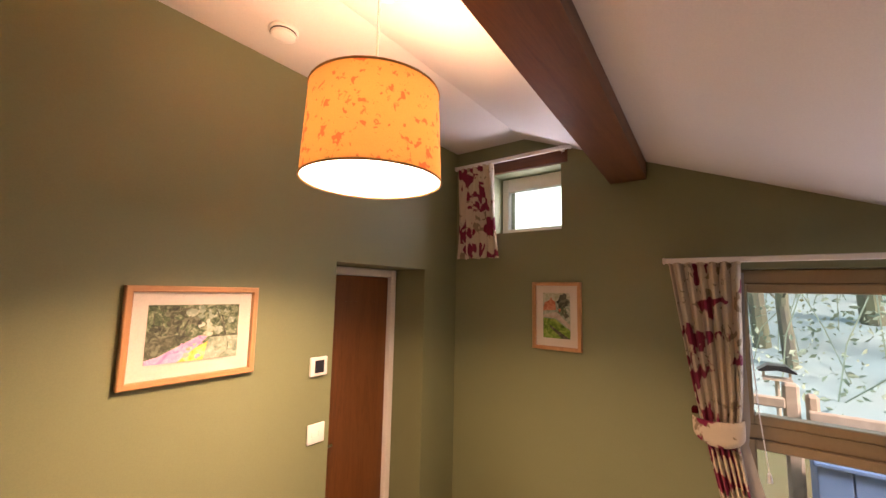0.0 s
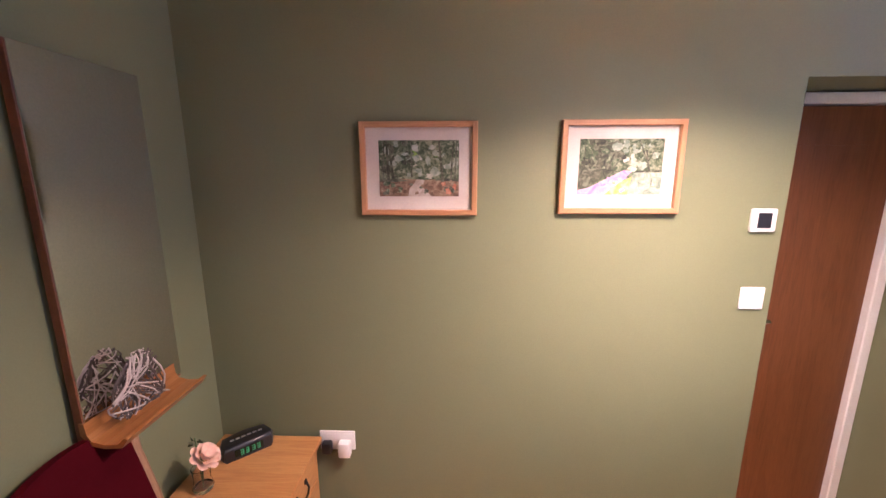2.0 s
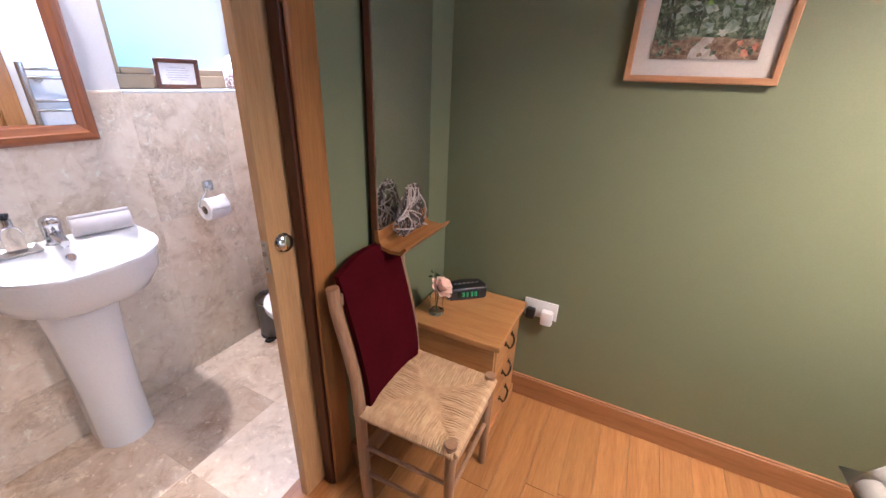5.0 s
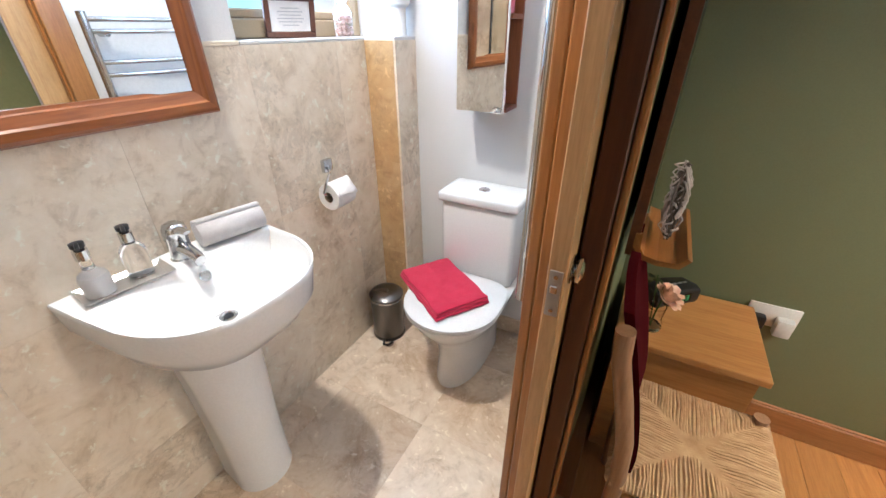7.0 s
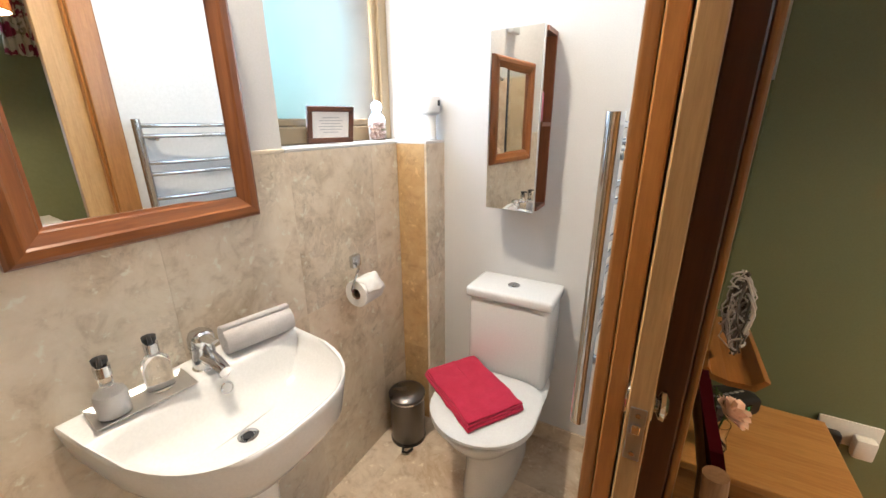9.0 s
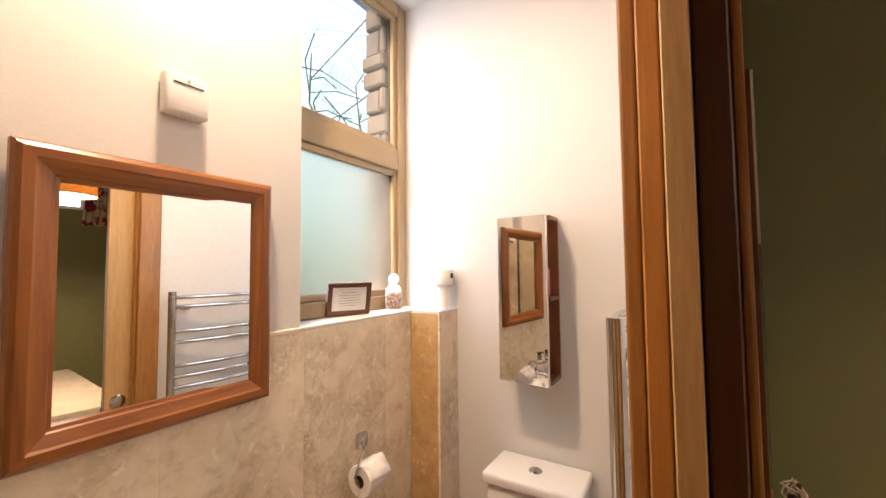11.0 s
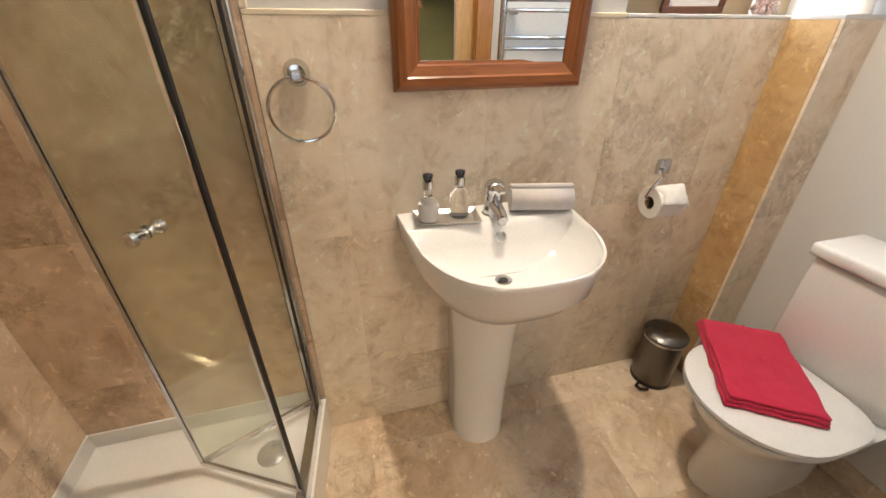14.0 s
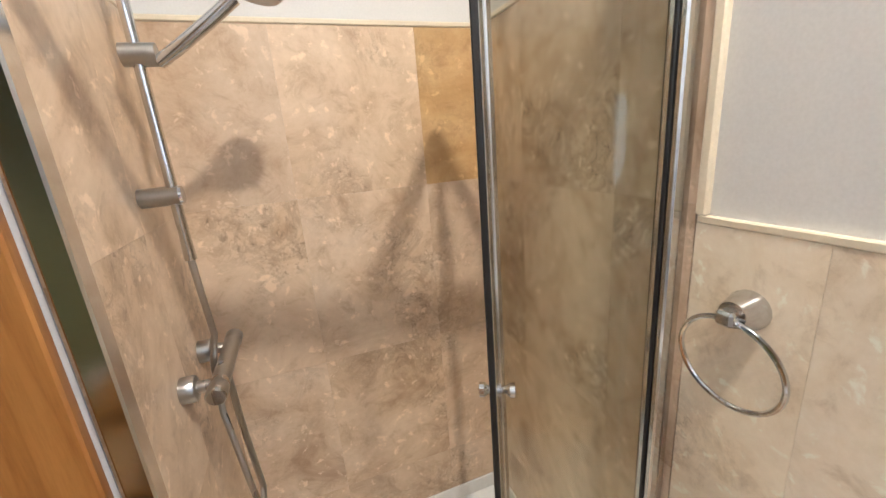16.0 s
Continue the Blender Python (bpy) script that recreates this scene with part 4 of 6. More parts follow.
part("bottle", boxed(-1.235, -1.205, 1.40, 1.44, 1.1195, 1.175, bev=0.006, seg=2), plain("lilac_plastic", (0.62, 0.55, 0.75), None, 8, 0.4), ptb, smooth=True)
part("cap", rodded((-1.22, 1.42, 1.175), (-1.22, 1.42, 1.193), 0.010), PLASTIC, ptb, smooth=True)
pk = thing("cabinet_packet", (-1.21, 1.43, 1.416), "small pink packet on the upper cabinet shelf", "packet")
part("packet", boxed(-1.245, -1.20, 1.395, 1.455, 1.4165, 1.52, bev=0.006), plain("pink_card", (0.62, 0.16, 0.22), None, 8, 0.5), pk)

# ---- towel radiator ----
rad = thing("towel_radiator", (-0.86, 0.9, 0.8), "chrome ladder towel radiator on the white partition", "radiator")
for y in (0.735, 1.170):
    part("upright", rodded((-0.880, y, 0.80), (-0.880, y, 1.435), 0.0155, seg=18), CHROME, rad, smooth=True)
for z in (0.84, 0.885, 0.93, 1.03, 1.075, 1.12, 1.22, 1.265, 1.37, 1.41):
    part("bar", tube(bmesh.new(), [(-0.880 - 0.028 * math.sin(math.pi * k / 8), 0.735 + 0.435 * k / 8, z) for k in range(9)], 0.009, 10), CHROME, rad, smooth=True)
for y in (0.79, 1.115):
    for z in (0.925, 1.362):
        part("wall_bracket", rodded((-0.816, y, z), (-0.892, y, z), 0.011), CHROME, rad, smooth=True)

# ---- things on the sill ----
fr = thing("card_frame", (-1.87, 1.08, 1.347), "brown wooden frame holding a printed card on the sill", "photo frame")
m = pose(-1.866, 1.072, 1.350, 12, 0, 66)
BROWN = timber("brown_frame_wood", (0.16, 0.060, 0.028), (0.12, 0.045, 0.02), "x", 0.4, knots=False)
for a in ((-0.085, 0.085, 0.0, 0.018), (-0.085, 0.085, 0.108, 0.126), (-0.085, -0.067, 0.018, 0.108), (0.067, 0.085, 0.018, 0.108)):
    bm = boxed(a[0], a[1], -0.008, 0.008, a[2], a[3], bev=0.002)
    bmesh.ops.transform(bm, matrix=m, verts=bm.verts)
    part("frame_rail", bm, BROWN, fr)
bm = boxed(-0.067, 0.067, -0.003, 0.004, 0.018, 0.108)
bmesh.ops.transform(bm, matrix=m, verts=bm.verts)
card = part("card", bm, PAPER, fr, "white printed card")
for k, w in enumerate((0.030, 0.042, 0.036, 0.045, 0.040, 0.028)):
    bm = boxed(-w, w, -0.0042, -0.0034, 0.086 - 0.010 * k, 0.0885 - 0.010 * k)
    bmesh.ops.transform(bm, matrix=m, verts=bm.verts)
    part("text_line", bm, plain("faded_print", (0.45, 0.45, 0.47), None, 8, 0.8), card)
bm = boxed(-0.02, 0.02, 0.008, 0.011, 0.01, 0.10)
box(bm, -0.015, 0.015, 0.008, 0.05, 0.0, 0.003)
bmesh.ops.transform(bm, matrix=m, verts=bm.verts)
part("strut", bm, BROWN, fr)

jar = thing("shell_jar", (-1.865, 1.345, 1.347), "clear glass jar of seashells with a bulb stopper", "jar")
part("glass", turned(pose(-1.865, 1.345, 1.347), [(0.0, 0), (0.033, 0), (0.036, 0.01), (0.036, 0.085), (0.024, 0.105), (0.020, 0.112), (0.0, 0.112)]), GLASS, jar, smooth=True)
part("stopper", turned(pose(-1.865, 1.345, 1.4595), [(0.018, 0), (0.02, 0.006), (0.024, 0.02), (0.018, 0.036), (0.0, 0.045)]), GLASS, jar, smooth=True)
bm = bmesh.new()
rnd = random.Random(4)
for k in range(70):
    a, r, z = rnd.uniform(0, 6.283), 0.024 * math.sqrt(rnd.random()), rnd.uniform(0.010, 0.070)
    mm = pose(-1.865 + r * math.cos(a), 1.345 + r * math.sin(a), 1.347 + z, rnd.uniform(0, 360), rnd.uniform(0, 360), 0) @ Matrix.Diagonal((1, 0.7, 0.55, 1))
    bmesh.ops.create_icosphere(bm, subdivisions=1, radius=rnd.uniform(0.006, 0.010), matrix=mm)
part("shells", bm, plain("shell_pink", (0.72, 0.55, 0.45), (0.40, 0.20, 0.14), 60, 0.5), jar, "cream and brown seashells")
fresh = thing("air_freshener", (-1.69, 1.47, 1.346), "white plastic air freshener standing on the boxing", "air freshener")
part("stand", turned(pose(-1.670, 1.445, 1.3465), [(0.030, 0), (0.031, 0.004), (0.028, 0.010), (0.029, 0.098), (0.0, 0.098)], seg=24), PLASTIC, fresh, smooth=True)
part("cap", turned(pose(-1.670, 1.445, 1.4450), [(0.030, 0), (0.044, 0.010), (0.046, 0.018), (0.046, 0.066), (0.042, 0.072), (0.0, 0.073)], seg=28), PLASTIC, fresh, smooth=True)
part("spray_button", boxed(-1.626, -1.620, 1.434, 1.450, 1.480, 1.502, bev=0.002), BLACK, fresh, "dark spray slot")

cl = thing("ceiling_light", (-1.59, 0.42, 2.80), "round opal glass ceiling light in the bathroom", "ceiling light")
part("base", turned(pose(-1.59, 0.42, 2.776), [(0.0, 0.023), (0.13, 0.023), (0.13, 0.0), (0.0, 0.0)]), CHROME, cl, smooth=True)
opal = part("diffuser", turned(pose(-1.59, 0.42, 2.776), [(0.0, -0.006), (0.075, -0.004), (0.115, 0.0), (0.118, -0.002)], seg=32), glow("opal_glow", (1.0, 0.84, 0.62), 6.0), cl, "glowing opal glass", True)


# ---- bedroom trim ----
sk = tagged(thing("baseboard", (0.4, PW, 0), "oak skirting board along the green wall", "skirting"), kind="structure")
part("board", boxed(PX + 0.018, 1.462, PW - 0.018, PW - 0.001, 0.0, 0.112, bev=0.003), OAK_X, sk)
part("top_bead", boxed(PX + 0.018, 1.462, PW - 0.014, PW - 0.001, 0.112, 0.122, bev=0.003), OAK_X, sk)
part("board", boxed(PX - 0.034, PX + 0.018, 0.724, PW - 0.001, 0.0, 0.118, bev=0.003), OAK_Y, sk)
part("board", boxed(GX - 0.018, GX - 0.001, -1.69, PW - 0.001, 0.0, 0.118, bev=0.003), OAK_Y, sk)
part("board", boxed(2.132, GX - 0.019, PW - 0.018, PW - 0.001, 0.0, 0.118, bev=0.003), OAK_X, sk)

# ---- door in the recess ----
d1 = tagged(thing("door_1", (1.8, PW + 0.26, 0), "closed brown oak veneer door in a white frame", "door"), kind="structure")
part("leaf", boxed(1.505, 2.078, PW + 0.262, PW + 0.300, 0.005, 1.852, bev=0.003), DOOR, d1)
part("jamb", boxed(2.082, 2.126, PW + 0.235, PW + 0.305, 0, 1.90, bev=0.004), GLOSS, d1, "white gloss jamb")
part("jamb", boxed(1.469, 1.501, PW + 0.235, PW + 0.305, 0, 1.90, bev=0.004), GLOSS, d1, "white gloss jamb")
part("head", boxed(1.501, 2.082, PW + 0.235, PW + 0.305, 1.856, 1.90, bev=0.004), GLOSS, d1, "white gloss head")
part("handle", tube(bmesh.new(), [(1.56, PW + 0.262, 0.96), (1.56, PW + 0.225, 0.96), (1.60, PW + 0.218, 0.96), (1.66, PW + 0.218, 0.96)], 0.009), CHROME, d1, "chrome lever handle", True)
part("panel_groove", boxed(1.60, 1.985, PW + 0.2595, PW + 0.2618, 1.700, 1.704), DOOR, d1)

# ---- pendant ----
SHADE = blossom("floral_linen", (0.82, 0.42, 0.11), (0.68, 0.20, 0.06), (0.46, 0.25, 0.07), 36.0, 0.055, 0.9, 0.05)
pen = thing("pendant_lamp", (1.0, 0.70, 2.08), "lit drum pendant with a floral linen shade", "pendant lamp")
LX, LY, LZ, LR, LH = 1.0, 0.70, 2.066, 0.190, 0.250
bm = bmesh.new()
rg = []
for j in range(7):
    t = j / 6
    rr = LR - 0.012 * t
    rg.append([bm.verts.new((LX + rr * math.cos(2 * math.pi * k / 64), LY + rr * math.sin(2 * math.pi * k / 64), LZ + LH * t)) for k in range(64)])
for p, q in zip(rg, rg[1:]):
    for k in range(64):
        bm.faces.new((p[k], p[(k + 1) % 64], q[(k + 1) % 64], q[k]))
sh = part("shade", bm, SHADE, pen, "yellow linen shade printed with red flowers", True)
for nm, z, rr in (("bottom_ring", LZ, LR), ("top_ring", LZ + LH, LR - 0.012)):
    part(nm, tube(bmesh.new(), [(LX + rr * math.cos(2 * math.pi * k / 48), LY + rr * math.sin(2 * math.pi * k / 48), z) for k in range(48)], 0.0032, 6, True), plain("ring_tape_" + nm, (0.40, 0.24, 0.08), None, 20, 0.8), pen, smooth=True)
for k in range(3):
    a = 2 * math.pi * k / 3 + 0.3
    part("spoke", rodded((LX, LY, LZ + LH - 0.03), (LX + (LR - 0.014) * math.cos(a), LY + (LR - 0.014) * math.sin(a), LZ + LH - 0.004), 0.002, seg=6), GLOSS, pen)
part("lampholder", rodded((LX, LY, LZ + LH - 0.022), (LX, LY, LZ + LH - 0.004), 0.018), PLASTIC, pen, smooth=True)
part("cord", rodded((LX, LY, LZ + LH - 0.01), (LX, LY, 2.625), 0.0035, seg=8), PLASTIC, pen)
part("ceiling_rose", turned(pose(LX, LY, 2.602, 22, 0, 0), [(0.012, 0), (0.040, 0.014), (0.045, 0.028), (0.045, 0.05)]), PLASTIC, pen, smooth=True)
bulb = part("bulb", turned(pose(LX, LY, LZ + 0.030), [(0.0, 0), (0.020, 0.006), (0.030, 0.028), (0.032, 0.120), (0.026, 0.185), (0.016, 0.200), (0.0, 0.200)]), glow("warm_bulb", (1.0, 0.80, 0.50), 20.0), pen, "long glowing warm bulb", True)
bulb.visible_shadow = False
part("diffuser", turned(pose(LX, LY, LZ + 0.004), [(0.0, -0.002), (0.186, -0.002), (0.186, 0.002), (0.0, 0.002)], seg=48), glow("opal_diffuser", (1.0, 0.86, 0.66), 9.0), pen, "glowing opal diffuser disc", True)
det = thing("smoke_detector", (1.006, 1.22, 2.73), "round white smoke detector on the ceiling", "smoke detector")
part("base", turned(pose(1.006, 1.22, 2.729, 180, 0, 0), [(0.0, 0.0), (0.052, 0.0), (0.052, 0.010), (0.047, 0.013), (0.044, 0.026), (0.030, 0.033), (0.0, 0.034)]), PLASTIC, det, smooth=True)
part("vent_ring", turned(pose(1.006, 1.22, 2.716, 180, 0, 0), [(0.0465, 0), (0.0475, 0.003), (0.0465, 0.006)]), BLACK, det)

# ---- pictures ----
MOUNT = plain("cream_mount", (0.60, 0.56, 0.50), None, 6, 0.9, bump=0.0)
PGLASS = glassy("picture_glass")


def wash(name, c1, c2, c3, scale):
    """A loose watercolour wash."""
    m, n, l, b = nodes(name)
    v = coords(n, l, (1, 1, 1), True)
    f = noise_at(n, l, v, scale, 6, 0.65, 1.0)
    l.new(ramp(n, l, f, [(0.34, c1), (0.48, c2), (0.62, c3)]), b.inputs["Base Color"])
    b.inputs["Roughness"].default_value = 0.9
    return m


W_GREEN = wash("wash_foliage", (0.025, 0.045, 0.026), (0.08, 0.115, 0.060), (0.24, 0.28, 0.18), 46)
W_DARK = wash("wash_shade", (0.025, 0.030, 0.025), (0.07, 0.08, 0.05), (0.16, 0.18, 0.12), 34)
W_SKY = wash("wash_light", (0.26, 0.30, 0.18), (0.36, 0.39, 0.29), (0.48, 0.49, 0.42), 40)
W_EARTH = wash("wash_earth", (0.09, 0.060, 0.035), (0.19, 0.125, 0.075), (0.32, 0.25, 0.16), 40)
W_PATH = wash("wash_path", (0.32, 0.27, 0.21), (0.40, 0.35, 0.29), (0.50, 0.45, 0.38), 30)
W_PINK = wash("wash_pink", (0.34, 0.16, 0.38), (0.50, 0.27, 0.48), (0.60, 0.40, 0.55), 30)
W_GOLD = wash("wash_gold", (0.75, 0.38, 0.05), (0.80, 0.48, 0.10), (0.82, 0.62, 0.28), 30)
W_PALE = wash("wash_pale", (0.14, 0.20, 0.14), (0.24, 0.30, 0.23), (0.38, 0.42, 0.34), 40)
W_BRICK = wash("wash_brick", (0.30, 0.09, 0.045), (0.42, 0.15, 0.08), (0.50, 0.25, 0.15), 40)
W_LAWN = wash("wash_lawn", (0.05, 0.12, 0.015), (0.12, 0.24, 0.03), (0.25, 0.38, 0.08), 30)


def picture(name, label, lo, hi, z0, z1, rail, mount, wall, axis, art):
    """A framed watercolour. axis x: hung on a wall of constant y; axis y: on a wall of constant x."""
    mid = (lo + hi) / 2
    th = thing(name, (mid, wall, z0) if axis == "x" else (wall, mid, z0), label, "picture")
    out = -0.026
    prof = [(0, 0), (0, 0.9), (0.15, 1.0), (0.85, 1.0), (1.0, 0.85), (1.0, 0)]
    mitred(lo, hi, z0, z1, rail, wall - 0.001, wall + out, prof, FRAME_Z, FRAME_X if axis == "x" else FRAME_Z, th, axis="x" if axis == "y" else "y")
    def slab(nm, a, b, c, d, near, far, mat, parent):
        bm = boxed(a, b, wall + near, wall + far, c, d) if axis == "x" else boxed(wall + near, wall + far, a, b, c, d)
        return part(nm, bm, mat, parent)
    r = rail - 0.003
    mt = slab("mount", lo + r, hi - r, z0 + r, z1 - r, -0.010, -0.004, MOUNT, th)
    a, b, c, d = lo + rail + mount, hi - rail - mount, z0 + rail + mount * 1.05, z1 - rail - mount * 0.95
    sheet_ = slab("painting", a, b, c, d, -0.0106, -0.009, art[0][0], mt)
    for k, (mat, pts) in enumerate(art[1:]):
        bm = bmesh.new()
        f = (lambda u: a + (b - a) * u) if axis == "x" else (lambda u: b - (b - a) * u)
        o = wall - 0.0108 - 0.00004 * k
        vs = [bm.verts.new((f(u), o, c + (d - c) * v) if axis == "x" else (o, f(u), c + (d - c) * v)) for u, v in pts]
        bm.faces.new(vs)
        part("brushwork", bm, mat, mt)
    return th


def trunk(u, v0, v1, w, lean=0.0):
    return [(u - w, v0), (u + w, v0), (u + w * 0.6 + lean, v1), (u - w * 0.5 + lean, v1)]


def dab(rn, u, v, ru, rv, n=26):
    """An uneven blot of paint, kept inside the sheet."""
    return [(min(0.99, max(0.01, u + ru * rn.uniform(0.55, 1.15) * math.cos(2 * math.pi * k / n))), min(0.99, max(0.01, v + rv * rn.uniform(0.55, 1.15) * math.sin(2 * math.pi * k / n)))) for k in range(n)]


rn = random.Random(11)


def dabs(rn, mats, count, u0, u1, v0, v1, size):
    """Loose strokes of several paints over one part of the sheet."""
    return [(rn.choice(mats), dab(rn, rn.uniform(u0, u1), rn.uniform(v0, v1), size * rn.uniform(0.5, 1.2), size * rn.uniform(0.6, 1.5), 14)) for _ in range(count)]


art_a = [(W_GREEN, None)] + dabs(rn, [W_PALE, W_SKY, W_LAWN, W_PALE], 16, 0.42, 0.72, 0.36, 0.95, 0.06)
art_a += dabs(rn, [W_GREEN, W_PALE, W_DARK], 26, 0.03, 0.38, 0.36, 0.95, 0.07) + dabs(rn, [W_GREEN, W_PALE, W_GREEN], 24, 0.66, 0.97, 0.36, 0.95, 0.07)
art_a += dabs(rn, [W_GREEN, W_DARK, W_PALE], 10, 0.30, 0.42, 0.55, 0.97, 0.05)
art_a += [(W_EARTH, [(0, 0), (1, 0), (1, 0.29), (0.7, 0.31), (0.55, 0.30), (0.3, 0.32), (0, 0.28)]), (W_DARK, [(0, 0.27), (0.2, 0.26), (0.38, 0.29), (0.2, 0.32), (0, 0.31)]), (W_DARK, [(0.66, 0.29), (1, 0.27), (1, 0.31), (0.8, 0.33)])]
art_a += dabs(rn, [W_GREEN, W_EARTH, W_DARK], 9, 0.05, 0.30, 0.05, 0.24, 0.06) + dabs(rn, [W_EARTH, W_BRICK, W_DARK], 9, 0.68, 0.95, 0.06, 0.24, 0.05)
art_a += [(W_PATH, [(0.36, 0.0), (0.66, 0.0), (0.55, 0.16), (0.57, 0.30), (0.47, 0.31), (0.44, 0.24), (0.38, 0.14)])] + dabs(rn, [W_EARTH, W_DARK, W_PALE], 7, 0.40, 0.60, 0.03, 0.22, 0.025)
art_a += [(W_DARK, trunk(u, v0, v1, w, ln)) for u, v0, v1, w, ln in ((0.05, 0.30, 0.98, 0.010, 0.02), (0.12, 0.27, 0.99, 0.018, -0.02), (0.18, 0.27, 0.95, 0.016, -0.05), (0.41, 0.34, 0.99, 0.010, 0.0), (0.80, 0.27, 0.99, 0.018, -0.05), (0.90, 0.31, 0.99, 0.012, 0.03), (0.95, 0.30, 0.97, 0.010, 0.02))]
art_b = [(W_GREEN, None)] + dabs(rn, [W_SKY, W_PALE], 8, 0.54, 0.70, 0.46, 0.80, 0.05) + dabs(rn, [W_DARK, W_GREEN, W_DARK], 34, 0.04, 0.42, 0.48, 0.96, 0.08) + dabs(rn, [W_GREEN, W_DARK, W_PALE], 10, 0.40, 0.56, 0.66, 0.96, 0.06)
art_b += dabs(rn, [W_GREEN, W_PALE, W_GREEN], 20, 0.72, 0.96, 0.52, 0.96, 0.065) + dabs(rn, [W_PALE, W_GREEN], 5, 0.56, 0.74, 0.70, 0.94, 0.05)
art_b += [(W_DARK, [(0, 0.06), (0.12, 0.14), (0.30, 0.30), (0.48, 0.42), (0.34, 0.47), (0, 0.48)]), (W_PINK, [(0.0, 0.0), (0.34, 0.0), (0.50, 0.2), (0.64, 0.42), (0.54, 0.44), (0.36, 0.30), (0.12, 0.12), (0, 0.08)]), (W_GOLD, [(0.32, 0.0), (0.60, 0.0), (0.62, 0.16), (0.64, 0.32), (0.50, 0.22)]), (W_PALE, [(0.60, 0.0), (1.0, 0.0), (1.0, 0.40), (0.66, 0.40), (0.62, 0.16)]), (W_DARK, [(0.66, 0.40), (1.0, 0.41), (1.0, 0.44), (0.72, 0.43)])]
art_b += dabs(rn, [W_PINK, W_SKY, W_PATH], 10, 0.30, 0.58, 0.08, 0.36, 0.035) + dabs(rn, [W_SKY, W_PATH, W_PALE], 8, 0.68, 0.95, 0.06, 0.34, 0.05)
art_b += [(W_DARK, trunk(u, v0, v1, w, ln)) for u, v0, v1, w, ln in ((0.33, 0.44, 0.80, 0.016, 0.10), (0.40, 0.45, 0.72, 0.008, 0.12), (0.84, 0.42, 0.80, 0.014, -0.05), (0.80, 0.62, 0.98, 0.009, -0.10), (0.82, 0.60, 0.85, 0.007, 0.08), (0.88, 0.18, 0.30, 0.006, 0.0), (0.06, 0.46, 0.95, 0.007, 0.0), (0.14, 0.46, 0.92, 0.006, 0.01))]
art_c = [(W_PALE, None), (W_SKY, [(0, 0.80), (1, 0.80), (1, 1), (0, 1)]), (W_BRICK, [(0.0, 0.64), (0.06, 0.78), (0.26, 0.84), (0.30, 0.92), (0.36, 0.84), (0.46, 0.80), (0.48, 0.62), (0, 0.60)]), (W_DARK, dab(rn, 0.74, 0.80, 0.24, 0.2)), (W_GREEN, dab(rn, 0.70, 0.60, 0.2, 0.12)), (W_PATH, [(0.0, 0.50), (0.5, 0.58), (1.0, 0.30), (1.0, 0.20), (0.5, 0.44), (0.0, 0.46)]), (W_LAWN, [(0, 0), (0.98, 0), (1, 0.18), (0.45, 0.42), (0, 0.44)]), (W_DARK, [(0.2, 0.30), (0.75, 0.10), (1, 0.0), (0.7, 0.0), (0.3, 0.22)]), (W_DARK, dab(rn, 0.85, 0.5, 0.10, 0.06)), (W_BRICK, dab(rn, 0.62, 0.62, 0.05, 0.05))]
picture("framed_picture", "watercolour of a woodland path in a pale oak frame", -0.034, 0.380, 1.445, 1.770, 0.020, 0.045, PW, "x", art_a)
picture("framed_picture", "watercolour of a pink and gold lane in a pale oak frame", 0.668, 1.084, 1.452, 1.772, 0.020, 0.045, PW, "x", art_b)
picture("framed_picture", "watercolour of a brick house and garden in an oak frame", 0.592, 0.872, 1.460, 1.838, 0.020, 0.042, GX, "y", art_c)

# ---- switches and socket ----
th = thing("thermostat", (1.39, PW, 1.43), "white wall thermostat with a black screen", "thermostat")
part("case", boxed(1.345, 1.432, PW - 0.016, PW - 0.001, 1.388, 1.470, bev=0.005, seg=2), PLASTIC, th, smooth=True)
part("screen", boxed(1.366, 1.412, PW - 0.018, PW - 0.0155, 1.402, 1.456), BLACK, th, "black glass screen")
sw = thing("light_switch", (1.39, PW, 1.14), "white double light switch plate", "light switch")
part("plate", boxed(1.352, 1.438, PW - 0.010, PW - 0.001, 1.098, 1.182, bev=0.004, seg=2), PLASTIC, sw, smooth=True)
for x in (1.378, 1.412):
    part("rocker", boxed(x - 0.010, x + 0.010, PW - 0.0135, PW - 0.0095, 1.128, 1.152, bev=0.002), PLASTIC, sw)
so = thing("wall_socket", (-0.18, PW, 0.50), "white double wall socket with plugs in it", "socket")
part("plate", boxed(-0.255, -0.108, PW - 0.010, PW - 0.001, 0.462, 0.548, bev=0.004, seg=2), PLASTIC, so, smooth=True)
part("white_plug", boxed(-0.172, -0.122, PW - 0.046, PW - 0.0105, 0.448, 0.515, bev=0.008, seg=2), PLASTIC, so, "white plug", True)
part("black_plug", boxed(-0.240, -0.200, PW - 0.044, PW - 0.0105, 0.462, 0.512, bev=0.008, seg=2), BLACK, so, "black plug", True)

